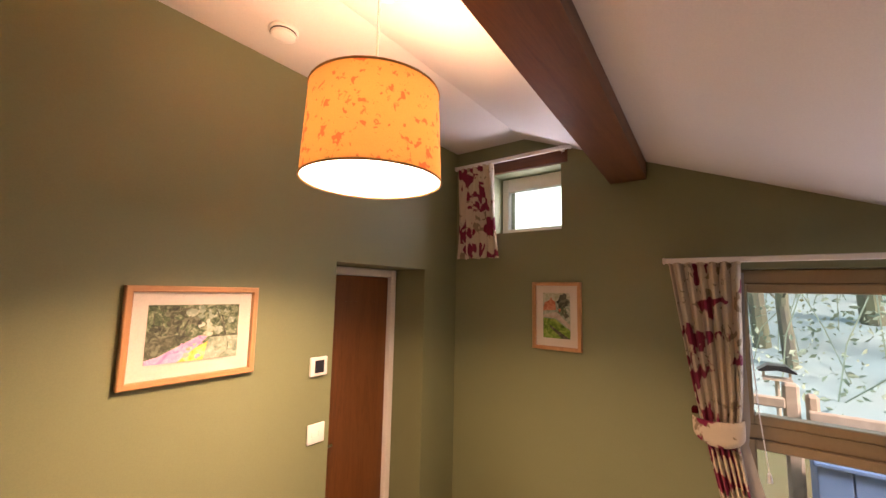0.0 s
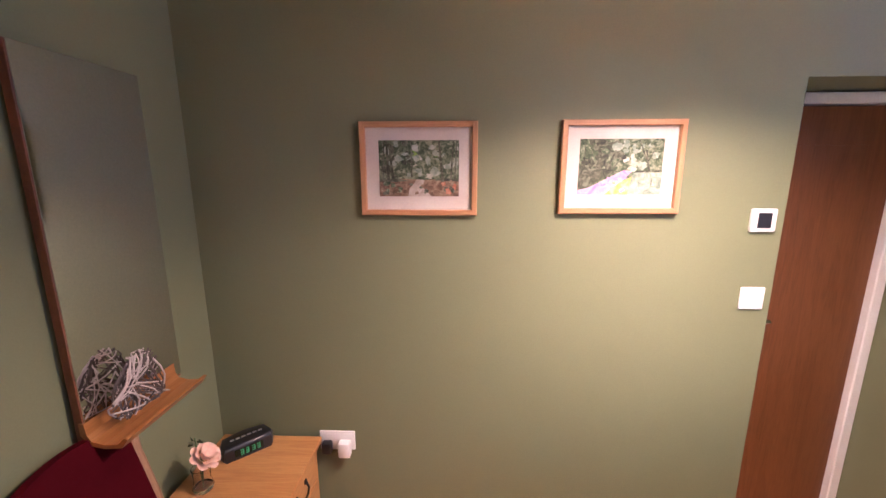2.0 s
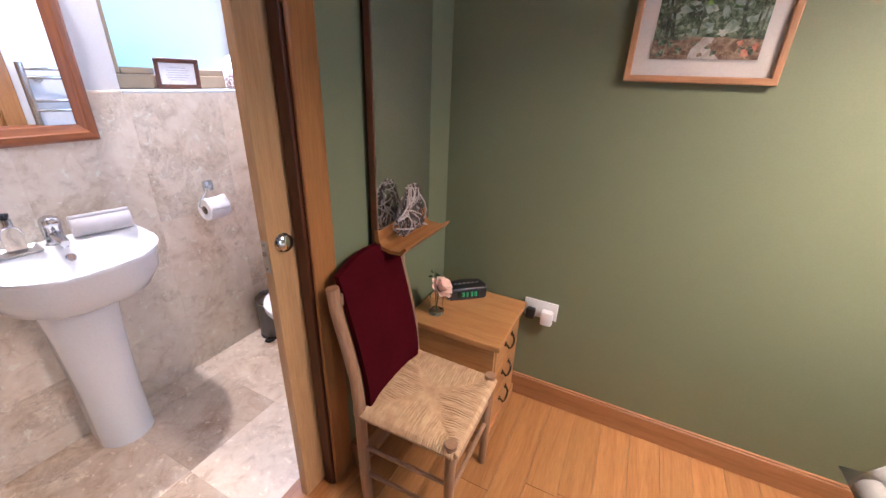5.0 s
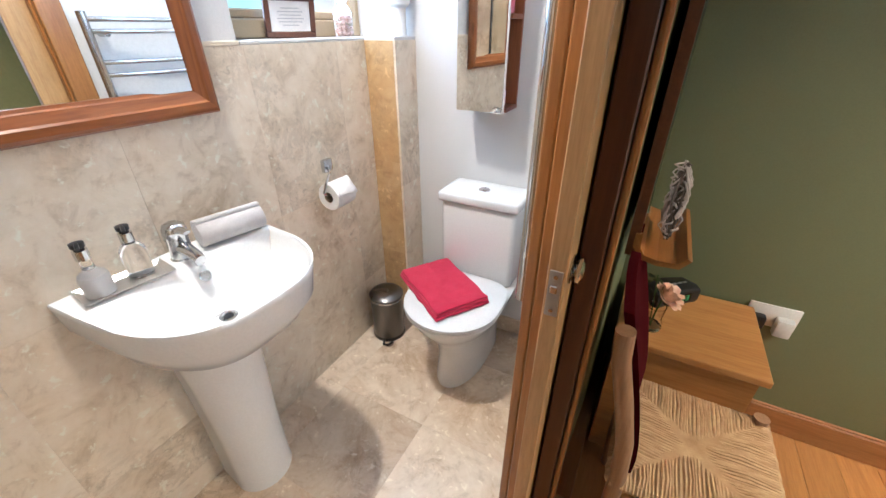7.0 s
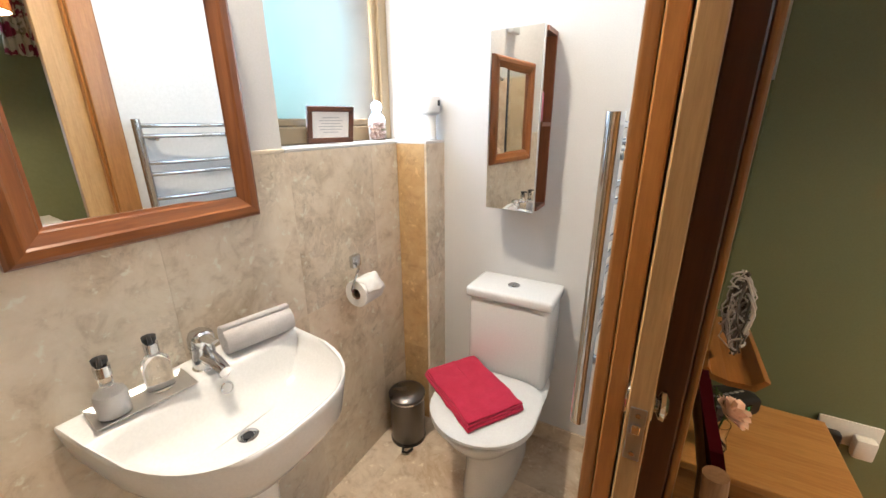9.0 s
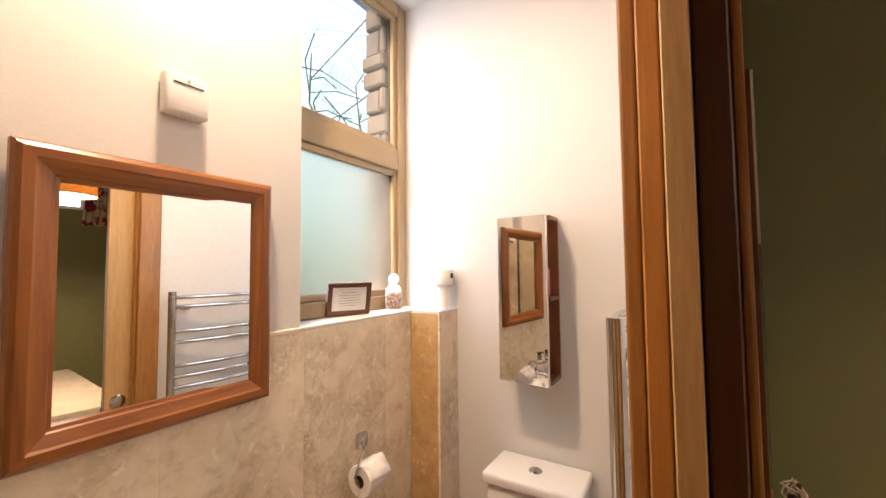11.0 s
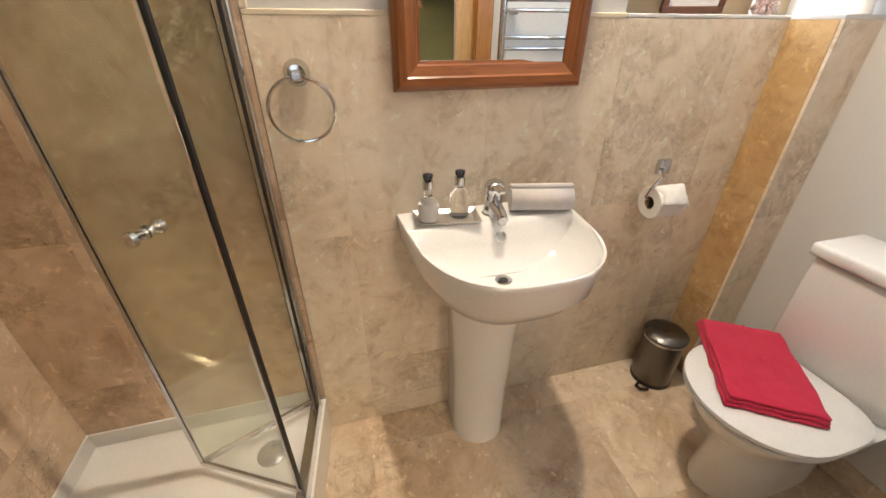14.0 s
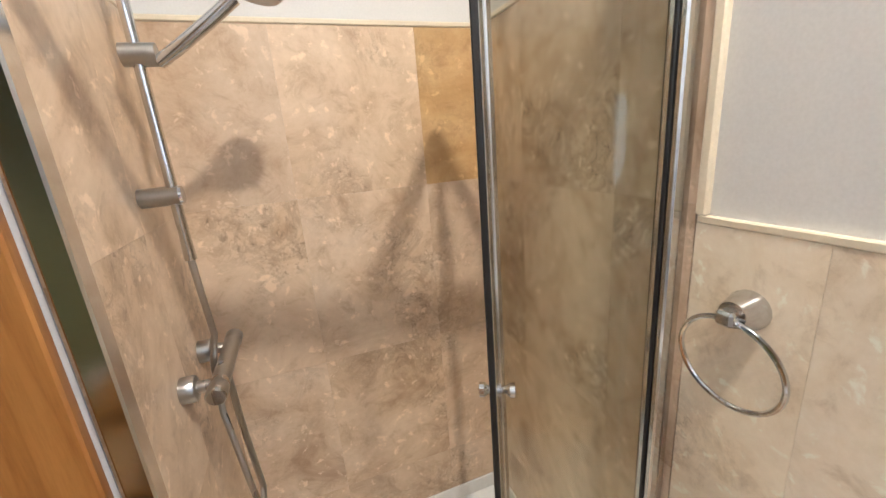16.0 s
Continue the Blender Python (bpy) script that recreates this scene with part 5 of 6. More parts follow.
# ---- wall mirror with shelf ----
tall = thing("tall_mirror", (PX, 1.05, 0.88), "tall frameless mirror with a thin wooden edge and bent shelf", "mirror")
TY0, TY1, TZ0, TZ1 = 0.884, 1.238, 0.900, 1.885
part("backing", boxed(PX - 0.011, PX + 0.012, TY0, TY1, TZ0, TZ1, bev=0.001), LINTEL, tall)
part("mirror_glass", boxed(PX + 0.0122, PX + 0.0165, TY0 + 0.003, TY1 - 0.003, TZ0 + 0.01, TZ1 - 0.002), SILVER, tall, "silvered mirror glass")
bm = bmesh.new()
prof = [(PX + 0.017, 0.960), (PX + 0.019, 0.925), (PX + 0.030, 0.908), (PX + 0.060, 0.901), (PX + 0.100, 0.903), (PX + 0.118, 0.920), (PX + 0.128, 0.917), (PX + 0.108, 0.891), (PX + 0.060, 0.888), (PX + 0.024, 0.896), (PX + 0.002, 0.925), (PX + 0.002, 0.960)]
a_ = [bm.verts.new((x, TY0 - 0.002, z)) for x, z in prof]
b_ = [bm.verts.new((x, TY1 - 0.030, z)) for x, z in prof]
for k in range(len(prof)):
    bm.faces.new((a_[k], a_[(k + 1) % len(prof)], b_[(k + 1) % len(prof)], b_[k]))
bm.faces.new(a_), bm.faces.new(b_)
part("shelf", bm, PINE_Y, tall, "bent golden pine shelf")

TWIG = plain("grey_willow", (0.13, 0.105, 0.09), (0.06, 0.048, 0.04), 40, 0.85, fine=200, bump=0.4)
PALE_TWIG = plain("pale_willow", (0.62, 0.56, 0.52), (0.44, 0.38, 0.34), 40, 0.85, fine=200, bump=0.4)
heart = thing("wicker_heart", (PX + 0.06, 1.0, 0.905), "grey woven willow heart standing on the mirror shelf", "ornament")
rh = random.Random(7)


def heart_at(t, s):
    return (s * 0.0068 * 16 * math.sin(t) ** 3, s * 0.0068 * (13 * math.cos(t) - 5 * math.cos(2 * t) - 2 * math.cos(3 * t) - math.cos(4 * t)))


for k in range(110):
    t0, t1 = rh.uniform(0, 6.283), rh.uniform(0, 6.283)
    p, q = heart_at(t0, rh.uniform(0.85, 1.0)), heart_at(t1, rh.uniform(0.85, 1.0))
    pts = []
    for j in range(5):
        f = j / 4
        y, z = p[0] + (q[0] - p[0]) * f, p[1] + (q[1] - p[1]) * f
        bow = (0.019 if k % 5 < 2 else 0.010) * math.sin(math.pi * f) * (1 if k % 2 else -1)
        w_, h_ = y * 0.64 - z * 0.77, y * 0.77 + z * 0.64
        pts.append((PX + 0.070 + bow + rh.uniform(-0.004, 0.004), 1.010 + w_ * 0.94, 0.998 + h_ * 0.94))
    part("twig", tube(bmesh.new(), pts, rh.uniform(0.0016, 0.0027), 5), PALE_TWIG if k % 5 < 2 else TWIG, heart)

# ---- bedside chest ----
ch = thing("bedside_chest", (-0.45, 1.23, 0), "pine bedside chest of three drawers with iron handles", "chest of drawers")
NX0, NX1, NY0, NY1 = PX + 0.022, -0.242, 1.036, PW - 0.020
part("top", boxed(NX0, NX1, NY0, NY1, 0.508, 0.532, bev=0.004, seg=2), CHEST_X, ch)
part("side", boxed(NX0 + 0.01, NX1 - 0.022, NY0 + 0.012, NY0 + 0.030, 0.0, 0.508), CHEST_X, ch)
part("side", boxed(NX0 + 0.01, NX1 - 0.022, NY1 - 0.030, NY1 - 0.012, 0.0, 0.508), CHEST_X, ch)
part("back_panel", boxed(NX0 + 0.01, NX0 + 0.018, NY0 + 0.030, NY1 - 0.030, 0.02, 0.508), CHEST_X, ch)
part("plinth", boxed(NX1 - 0.034, NX1 - 0.012, NY0 + 0.006, NY1 - 0.006, 0.0, 0.066, bev=0.003), CHEST_Y, ch)
for k in range(3):
    z0 = 0.075 + 0.144 * k
    dr = part("drawer_front", boxed(NX1 - 0.036, NX1 - 0.018, NY0 + 0.032, NY1 - 0.032, z0, z0 + 0.138, bev=0.003), CHEST_Y, ch)
    yc, zc, hx = (NY0 + NY1) / 2, z0 + 0.076, NX1 - 0.018
    part("handle", tube(bmesh.new(), [(hx + 0.004, yc - 0.042, zc + 0.010), (hx + 0.016, yc - 0.036, zc - 0.008), (hx + 0.020, yc - 0.016, zc - 0.018), (hx + 0.020, yc + 0.016, zc - 0.018), (hx + 0.016, yc + 0.036, zc - 0.008), (hx + 0.004, yc + 0.042, zc + 0.010)], 0.0042), IRON, dr, "dark iron drop handle", True)
    for s in (-1, 1):
        part("rosette", turned(pose(hx, yc + s * 0.042, zc + 0.010, 0, 90, 0), [(0.011, 0), (0.010, 0.004), (0.0, 0.007)], seg=12), IRON, dr, "", True)

ck = thing("clock_radio", (-0.50, 1.325, 0.532), "black clock radio with green digits on the chest", "clock radio")
m = pose(-0.505, 1.325, 0.5325, 0, 0, 42)
ring0 = [(-0.085 + 0.0, -0.036), (0.085, -0.036), (0.095, -0.01), (0.080, 0.045), (0.0, 0.060), (-0.080, 0.045), (-0.095, -0.01)]
rr = [[m @ Vector((x * s, y * s, z)) for x, y in ring0] for s, z in ((0.93, 0.0), (1.0, 0.012), (1.0, 0.046), (0.94, 0.056), (0.80, 0.060))]
part("case", loft(rr, True), BLACK, ck, smooth=True)
bm = boxed(-0.050, 0.050, -0.0385, -0.0355, 0.013, 0.043)
bmesh.ops.transform(bm, matrix=m, verts=bm.verts)
scr = part("display", bm, plain("dark_display", (0.004, 0.012, 0.006), None, 5, 0.15, bump=0.0), ck)
DIG = glow("green_digits", (0.06, 0.45, 0.16), 0.10)
for x in (-0.030, -0.012, 0.010, 0.028):
    bm = bmesh.new()
    for a in ((0.0, 0.011, 0.018, 0.0205), (0.0, 0.011, 0.027, 0.0295), (0.0, 0.011, 0.036, 0.0385), (0.0085, 0.011, 0.018, 0.0385)):
        box(bm, x + a[0], x + a[1], -0.0395, -0.0385, a[2], a[3])
    bmesh.ops.transform(bm, matrix=m, verts=bm.verts)
    part("digit", bm, DIG, scr)
for k in range(6):
    bm = boxed(-0.055 + 0.02 * k, -0.041 + 0.02 * k, 0.002, 0.010, 0.0598, 0.0635, bev=0.001)
    bmesh.ops.transform(bm, matrix=m, verts=bm.verts)
    part("button", bm, STEEL, ck)

vs_ = thing("bud_vase", (-0.558, 1.135, 0.532), "small glass vase holding a peach rose on the chest", "vase")
part("glass", turned(pose(-0.556, 1.135, 0.5325), [(0.0, 0), (0.030, 0), (0.033, 0.012), (0.026, 0.045), (0.030, 0.085), (0.028, 0.085), (0.024, 0.045), (0.030, 0.014), (0.0, 0.006)]), GLASS, vs_, smooth=True)
STEM = plain("rose_stem", (0.06, 0.12, 0.03), None, 30, 0.6)
part("stem", tube(bmesh.new(), [(-0.556, 1.135, 0.541), (-0.552, 1.136, 0.60), (-0.545, 1.133, 0.652)], 0.0025, 6), STEM, vs_)
ROSE = plain("peach_petals", (0.82, 0.52, 0.38), (0.86, 0.66, 0.54), 60, 0.7, bump=0.1)
rp = random.Random(3)
for layer, count, rad_, tilt in ((0, 4, 0.010, 12), (1, 6, 0.017, 32), (2, 7, 0.024, 52)):
    for k in range(count):
        a = 360 * k / count + 25 * layer
        bm = bmesh.new()
        g = [[None] * 5 for _ in range(4)]
        for i in range(4):
            for j in range(5):
                u, v = -1 + 2 * j / 4, i / 3
                wv = 0.020 * math.sin(math.pi * (0.18 + 0.62 * v)) * u
                p_ = Vector((wv, 0.006 * (1 - u * u) + 0.010 * v * v, 0.040 * v))
                p_ = Matrix.Rotation(radians(-tilt), 3, "X") @ p_
                p_ = p_ + Vector((0, rad_ * 0.45, 0.004 * (2 - layer)))
                p_ = Matrix.Rotation(radians(a + rp.uniform(-6, 6)), 3, "Z") @ p_
                g[i][j] = bm.verts.new(Matrix.Rotation(radians(38), 3, "Y") @ p_ + Vector((-0.540, 1.132, 0.652)))
        for i in range(3):
            for j in range(4):
                bm.faces.new((g[i][j], g[i][j + 1], g[i + 1][j + 1], g[i + 1][j]))
        part("petal", bm, ROSE, vs_, smooth=True)
LEAF = plain("dull_green_leaf", (0.055, 0.085, 0.035), (0.09, 0.12, 0.05), 40, 0.6)
for k in range(9):
    a, z = rp.uniform(0, 6.283), rp.uniform(0.62, 0.72)
    c = Vector((-0.575 + 0.020 * math.cos(a), 1.150 + 0.020 * math.sin(a), z))
    mm = Matrix.Translation(c) @ Euler((rp.uniform(0, 6), rp.uniform(0, 6), rp.uniform(0, 6))).to_matrix().to_4x4()
    bm = bmesh.new()
    ls = [bm.verts.new(mm @ Vector(p)) for p in ((0, -0.014, 0), (0.006, -0.004, 0.002), (0.005, 0.006, 0.002), (0, 0.015, 0), (-0.005, 0.006, 0.002), (-0.006, -0.004, 0.002))]
    bm.faces.new(ls)
    part("leaf", bm, LEAF, vs_)
part("stem", tube(bmesh.new(), [(-0.558, 1.137, 0.541), (-0.566, 1.144, 0.62), (-0.576, 1.152, 0.715)], 0.0018, 6), STEM, vs_)

# ---- rush seated chair ----
cr = thing("rush_chair", (-0.43, 0.82, 0), "beech chair with a rush seat and burgundy back cover", "chair")
SX0, SX1, SY0, SY1, SZ = -0.590, -0.235, 0.635, 0.995, 0.432


def post(y):
    return tube(bmesh.new(), [(-0.565, y, 0.0), (-0.572, y, 0.20), (-0.575, y, 0.44), (-0.585, y, 0.56), (-0.612, y, 0.68), (-0.640, y, 0.79), (-0.647, y, 0.865)], 0.0195, 12)


for y in (0.640, 0.992):
    part("back_post", post(y), CHAIR_WOOD, cr, smooth=True)
for y in (0.650, 0.982):
    part("front_leg", rodded((-0.250, y, 0.0), (-0.250, y, 0.450), 0.014, 0.019, 14), CHAIR_WOOD, cr, smooth=True)
for z in (0.14, 0.27):
    part("side_stretcher", rodded((-0.565, 0.640, z), (-0.250, 0.650, z), 0.008, seg=8), CHAIR_WOOD, cr, smooth=True)
    part("side_stretcher", rodded((-0.565, 0.992, z), (-0.250, 0.982, z), 0.008, seg=8), CHAIR_WOOD, cr, smooth=True)
for z in (0.22, 0.33):
    part("front_stretcher", rodded((-0.250, 0.650, z), (-0.250, 0.982, z), 0.009, seg=8), CHAIR_WOOD, cr, smooth=True)
part("back_stretcher", rodded((-0.568, 0.640, 0.20), (-0.568, 0.992, 0.20), 0.008, seg=8), CHAIR_WOOD, cr, smooth=True)
# the four woven triangles of the seat, strand by strand
SC = Vector(((SX0 + SX1) / 2, (SY0 + SY1) / 2, SZ - 0.004))
corners = [Vector((SX0, SY0, SZ)), Vector((SX1, SY0 + 0.004, SZ)), Vector((SX1, SY1 - 0.004, SZ)), Vector((SX0, SY1, SZ))]
seat = part("seat", boxed(SX0 + 0.006, SX1 - 0.006, SY0 + 0.006, SY1 - 0.006, SZ - 0.020, SZ - 0.001, bev=0.006), RUSH, cr, "woven golden rush seat")
for k in range(4):
    a, b = corners[k], corners[(k + 1) % 4]
    inward = SC - (a + b) / 2
    inward.z = 0
    d_in = inward.normalized()
    along = (b - a)
    for j in range(44):
        f = (j + 0.5) / 44
        reach = 1.0 - abs(2 * f - 1)
        rim = a.lerp(b, f)
        end_ = rim + Vector((inward.x, inward.y, 0)) * reach
        wob = along.normalized() * (0.0035 * math.sin(7.3 * j + 2.1 * k))
        ps_ = [rim - d_in * 0.004 + Vector((0, 0, -0.024)), rim - d_in * 0.009 + Vector((0, 0, -0.010)), rim + Vector((0, 0, 0.001)), rim.lerp(end_, 0.45) + wob + Vector((0, 0, 0.005)), end_ + Vector((0, 0, -0.004 - 0.004 * reach))]
        part("strand", tube(bmesh.new(), ps_, 0.0046 + 0.0006 * math.sin(5 * j + k), 6), RUSH, seat, "", True)
# cloth cover over the back
bm = bmesh.new()
rows_ = []
for j in range(9):
    z = 0.435 + 0.455 * j / 8
    xb = -0.568 - 0.085 * max(0, (z - 0.50) / 0.37) ** 1.25
    row = []
    for k in range(13):
        u = k / 12
        top_ = 0.030 * math.sin(math.pi * u) * (j / 8) ** 3
        row.append((xb + 0.020 - 0.012 * math.sin(math.pi * u), 0.662 + 0.310 * u, z + top_))
    rows_.append(row)
fr_, bk_ = [[bm.verts.new(p) for p in r] for r in rows_], [[bm.verts.new((p[0] - 0.020, p[1], p[2])) for p in r] for r in rows_]
for g, (p, q) in ((0, (fr_, fr_)), (1, (bk_, bk_))):
    for j in range(8):
        for k in range(12):
            bm.faces.new((p[j][k], p[j][k + 1], p[j + 1][k + 1], p[j + 1][k]))
for k in range(12):
    bm.faces.new((fr_[8][k], fr_[8][k + 1], bk_[8][k + 1], bk_[8][k])), bm.faces.new((fr_[0][k], fr_[0][k + 1], bk_[0][k + 1], bk_[0][k]))
for j in range(8):
    bm.faces.new((fr_[j][0], fr_[j + 1][0], bk_[j + 1][0], bk_[j][0])), bm.faces.new((fr_[j][12], fr_[j + 1][12], bk_[j + 1][12], bk_[j][12]))
part("back_cover", bm, VELVET, cr, "burgundy velvet back cover", True)
for y0, y1 in ((0.648, 0.668), (0.966, 0.986)):
    part("rail_end", boxed(-0.648, -0.628, y0, y1, 0.80, 0.842, bev=0.004), CHAIR_WOOD, cr)

# ---- bed ----
LINEN = plain("white_bed_linen", (0.50, 0.49, 0.47), (0.45, 0.44, 0.42), 9, 0.9, fine=260, bump=0.3, sheen=0.1)
GREYLINEN = plain("grey_throw", (0.20, 0.19, 0.18), (0.26, 0.25, 0.23), 14, 0.95, fine=220, bump=0.5)
bed = thing("bed", (1.5, 0.1, 0), "double bed made up in white linen with a grey edge", "bed")
part("base", boxed(0.80, 2.40, -0.92, 0.97, 0.02, 0.30, bev=0.02, seg=2), GREYLINEN, bed)
part("mattress", boxed(0.78, 2.42, -0.94, 0.99, 0.302, 0.50, bev=0.05, seg=4), LINEN, bed, smooth=True)
bm = bmesh.new()
gr = []
for i in range(33):
    row = []
    for j in range(37):
        u, v = i / 32, j / 36
        x, y = 0.745 + 1.68 * u, -0.96 + 2.04 * v
        edge = min(u * 1.68, v * 2.04, (1 - v) * 2.04)
        z = 0.582 - 0.10 * max(0, 1 - edge / 0.06) ** 2 + 0.010 * noise.noise(Vector((x * 5, y * 5, 1)))
        row.append(bm.verts.new((x, y, z)))
    gr.append(row)
for i in range(32):
    for j in range(36):
        bm.faces.new((gr[i][j], gr[i + 1][j], gr[i + 1][j + 1], gr[i][j + 1]))
dv = part("duvet", bm, LINEN, bed, "white cotton duvet", True)
dv.modifiers.new("thick", "SOLIDIFY").thickness = 0.045
part("throw", tube(bmesh.new(), [(0.765, -0.90, 0.515), (0.762, -0.3, 0.52), (0.765, 0.3, 0.522), (0.762, 0.80, 0.518), (0.775, 0.985, 0.505)], 0.040, 12), GREYLINEN, bed, "grey rolled throw along the foot", True)

# ---- small window with lintel and curtain ----
CURT = blossom("floral_curtain", (0.56, 0.49, 0.38), (0.20, 0.012, 0.050), (0.26, 0.21, 0.14), 9.5, 0.10)
w2 = tagged(thing("window_2", (GX + 0.14, 0.92, 2.145), "small high window with a tan frame in a splayed opening", "window"), kind="structure")
for n, a in (("jamb", (0.702, 0.735, 2.147, 2.528)), ("jamb", (1.105, 1.148, 2.147, 2.528)), ("bottom_rail", (0.735, 1.105, 2.147, 2.188)), ("top_rail", (0.735, 1.105, 2.442, 2.528))):
    part(n, boxed(GX + 0.125, GX + 0.175, *a, bev=0.004), GLOSS, w2)
pn = part("pane", boxed(GX + 0.148, GX + 0.153, 0.735, 1.105, 2.188, 2.442), GLASS, w2)
pn.visible_shadow = False
tagged(solid("lintel", boxed(GX - 0.012, GX + 0.12, 0.66, 1.24, 2.535, 2.640, bev=0.004), LINTEL, "dark stained timber lintel over the small window", "lintel"), kind="structure")


def rail_rod(name, label, y0, y1, z, x):
    t = thing(name, (x, (y0 + y1) / 2, z), label, "curtain rail")
    part("track", boxed(x - 0.008, x + 0.008, y0, y1, z - 0.012, z + 0.012, bev=0.003), PLASTIC, t)
    part("end_stop", boxed(x - 0.010, x + 0.010, y0 - 0.012, y0, z - 0.015, z + 0.015, bev=0.003), PLASTIC, t)
    part("end_stop", boxed(x - 0.010, x + 0.010, y1, y1 + 0.012, z - 0.015, z + 0.015, bev=0.003), PLASTIC, t)
    for y in (y0 + 0.05, y1 - 0.05):
        part("bracket", boxed(x + 0.008, GX - 0.001, y - 0.008, y + 0.008, z - 0.006, z + 0.006), PLASTIC, t)
    return t


rail_rod("curtain_rail", "white plastic curtain rail over the small window", 0.63, 1.395, 2.600, GX - 0.065)
rail_rod("curtain_rail", "white plastic curtain rail over the large window", -1.42, 0.175, 1.935, GX - 0.085)


def drape(name, label, x, shape, z0, z1, folds, depth, rows=36):
    """A pleated curtain: shape(f) gives its two edges at height fraction f."""
    t = thing(name, (x, shape(0.0)[0], z0), label, "curtain")
    bm = bmesh.new()
    cols, g = folds * 8, []
    for j in range(rows + 1):
        f = j / rows
        y0, y1 = shape(f)
        d = depth * min(1.0, 0.35 + abs(y1 - y0) * 2.4)
        row = []
        for k in range(cols + 1):
            u = k / cols
            ph = 2 * math.pi * folds * u + 0.5 * math.sin(5 * f + 3 * u)
            row.append(bm.verts.new((x + d * math.sin(ph) + 0.006 * math.sin(9 * u + 4 * f), y0 + (y1 - y0) * u, z0 + (z1 - z0) * f + 0.004 * math.sin(ph * 0.5) * (1 - f))))
        g.append(row)
    for j in range(rows):
        for k in range(cols):
            bm.faces.new((g[j][k], g[j][k + 1], g[j + 1][k + 1], g[j + 1][k]))
    cloth = part("cloth", bm, CURT, t, "cream cloth printed with burgundy flowers", True)
    cloth.modifiers.new("thick", "SOLIDIFY").thickness = 0.002
    hd = bmesh.new()
    y0, y1 = shape(1.0)
    tube(hd, [(x + depth * 0.8 * math.sin(2 * math.pi * folds * u / 24), y0 + (y1 - y0) * u / 24, z1 - 0.004) for u in range(25)], 0.006, 6)
    part("heading_tape", hd, CURT, t, "", True)
    return t


drape("curtain", "short floral curtain drawn aside at the small window", GX - 0.062, lambda f: (1.385 - 0.012 * f, 1.075 + 0.045 * f), 1.985, 2.590, 6, 0.020)


def swept(f):
    """Edges of the tied-back curtain: gathered at the tie."""
    z = 0.20 + f * (1.925 - 0.20)
    if z > 1.22:
        k = (z - 1.22) / (1.925 - 1.22)
        return (0.062 + 0.100 * k ** 0.9, -0.055 - 0.048 * k ** 0.35)
    k = (1.22 - z) / 1.02
    return (0.062 - 0.085 * min(1, k * 2.2), -0.055 - 0.050 * min(1, k * 3))


cu = drape("curtain", "long floral curtain gathered by a tie-back", GX - 0.085, swept, 0.20, 1.925, 6, 0.022, 60)
tie = bmesh.new()
bands = []
for k in range(25):
    a = math.pi * k / 24
    yy, xx = 0.005 + 0.086 * math.cos(a), GX - 0.082 - 0.040 * math.sin(a)
    sag, wide = 0.030 * math.sin(a) - 0.004 * k / 24, 0.024 + 0.022 * math.sin(a) + 0.010 * k / 24
    mid_z = 1.232 - sag
    bands.append([tie.verts.new((xx - 0.004 * math.sin(math.pi * q / 4), yy, mid_z - wide + 2 * wide * q / 4)) for q in range(5)])
for p, q in zip(bands, bands[1:]):
    for k in range(4):
        tie.faces.new((p[k], p[k + 1], q[k + 1], q[k]))
tb = part("tie_back", tie, CURT, cu, "cream floral tie-back", True)
tb.modifiers.new("thick", "SOLIDIFY").thickness = 0.006
part("tie_loop", boxed(GX - 0.075, GX - 0.02, 0.075, 0.10, 1.262, 1.285, bev=0.004), VELVET, cu, "burgundy loop")
lin = bmesh.new()
g = []
for j in range(41):
    f = j / 40
    z = 0.20 + f * 1.68
    y0, y1 = swept(f)
    g.append([lin.verts.new((GX - 0.058 + 0.006 * math.sin(7 * u + 3 * f), y1 - 0.010 + 0.05 * (1 - u) - (0.055 * max(0, 1 - abs(z - 0.8) / 0.7)) * u, z)) for u in (0, 0.33, 0.66, 1)])
for j in range(40):
    for k in range(3):
        lin.faces.new((g[j][k], g[j][k + 1], g[j + 1][k + 1], g[j + 1][k]))
part("lining", lin, LINEN, cu, "white curtain lining", True)
cd = thing("blind_cord", (GX - 0.05, -0.145, 1.0), "thin white blind cord hanging at the window", "cord")
part("cord", tube(bmesh.new(), [(GX - 0.05, -0.12, 1.62), (GX - 0.048, -0.135, 1.3), (GX - 0.05, -0.155, 1.07)], 0.0022, 6), PLASTIC, cd)
part("cord_pull", rodded((GX - 0.05, -0.155, 1.07), (GX - 0.05, -0.156, 1.035), 0.006, 0.009), PLASTIC, cd)

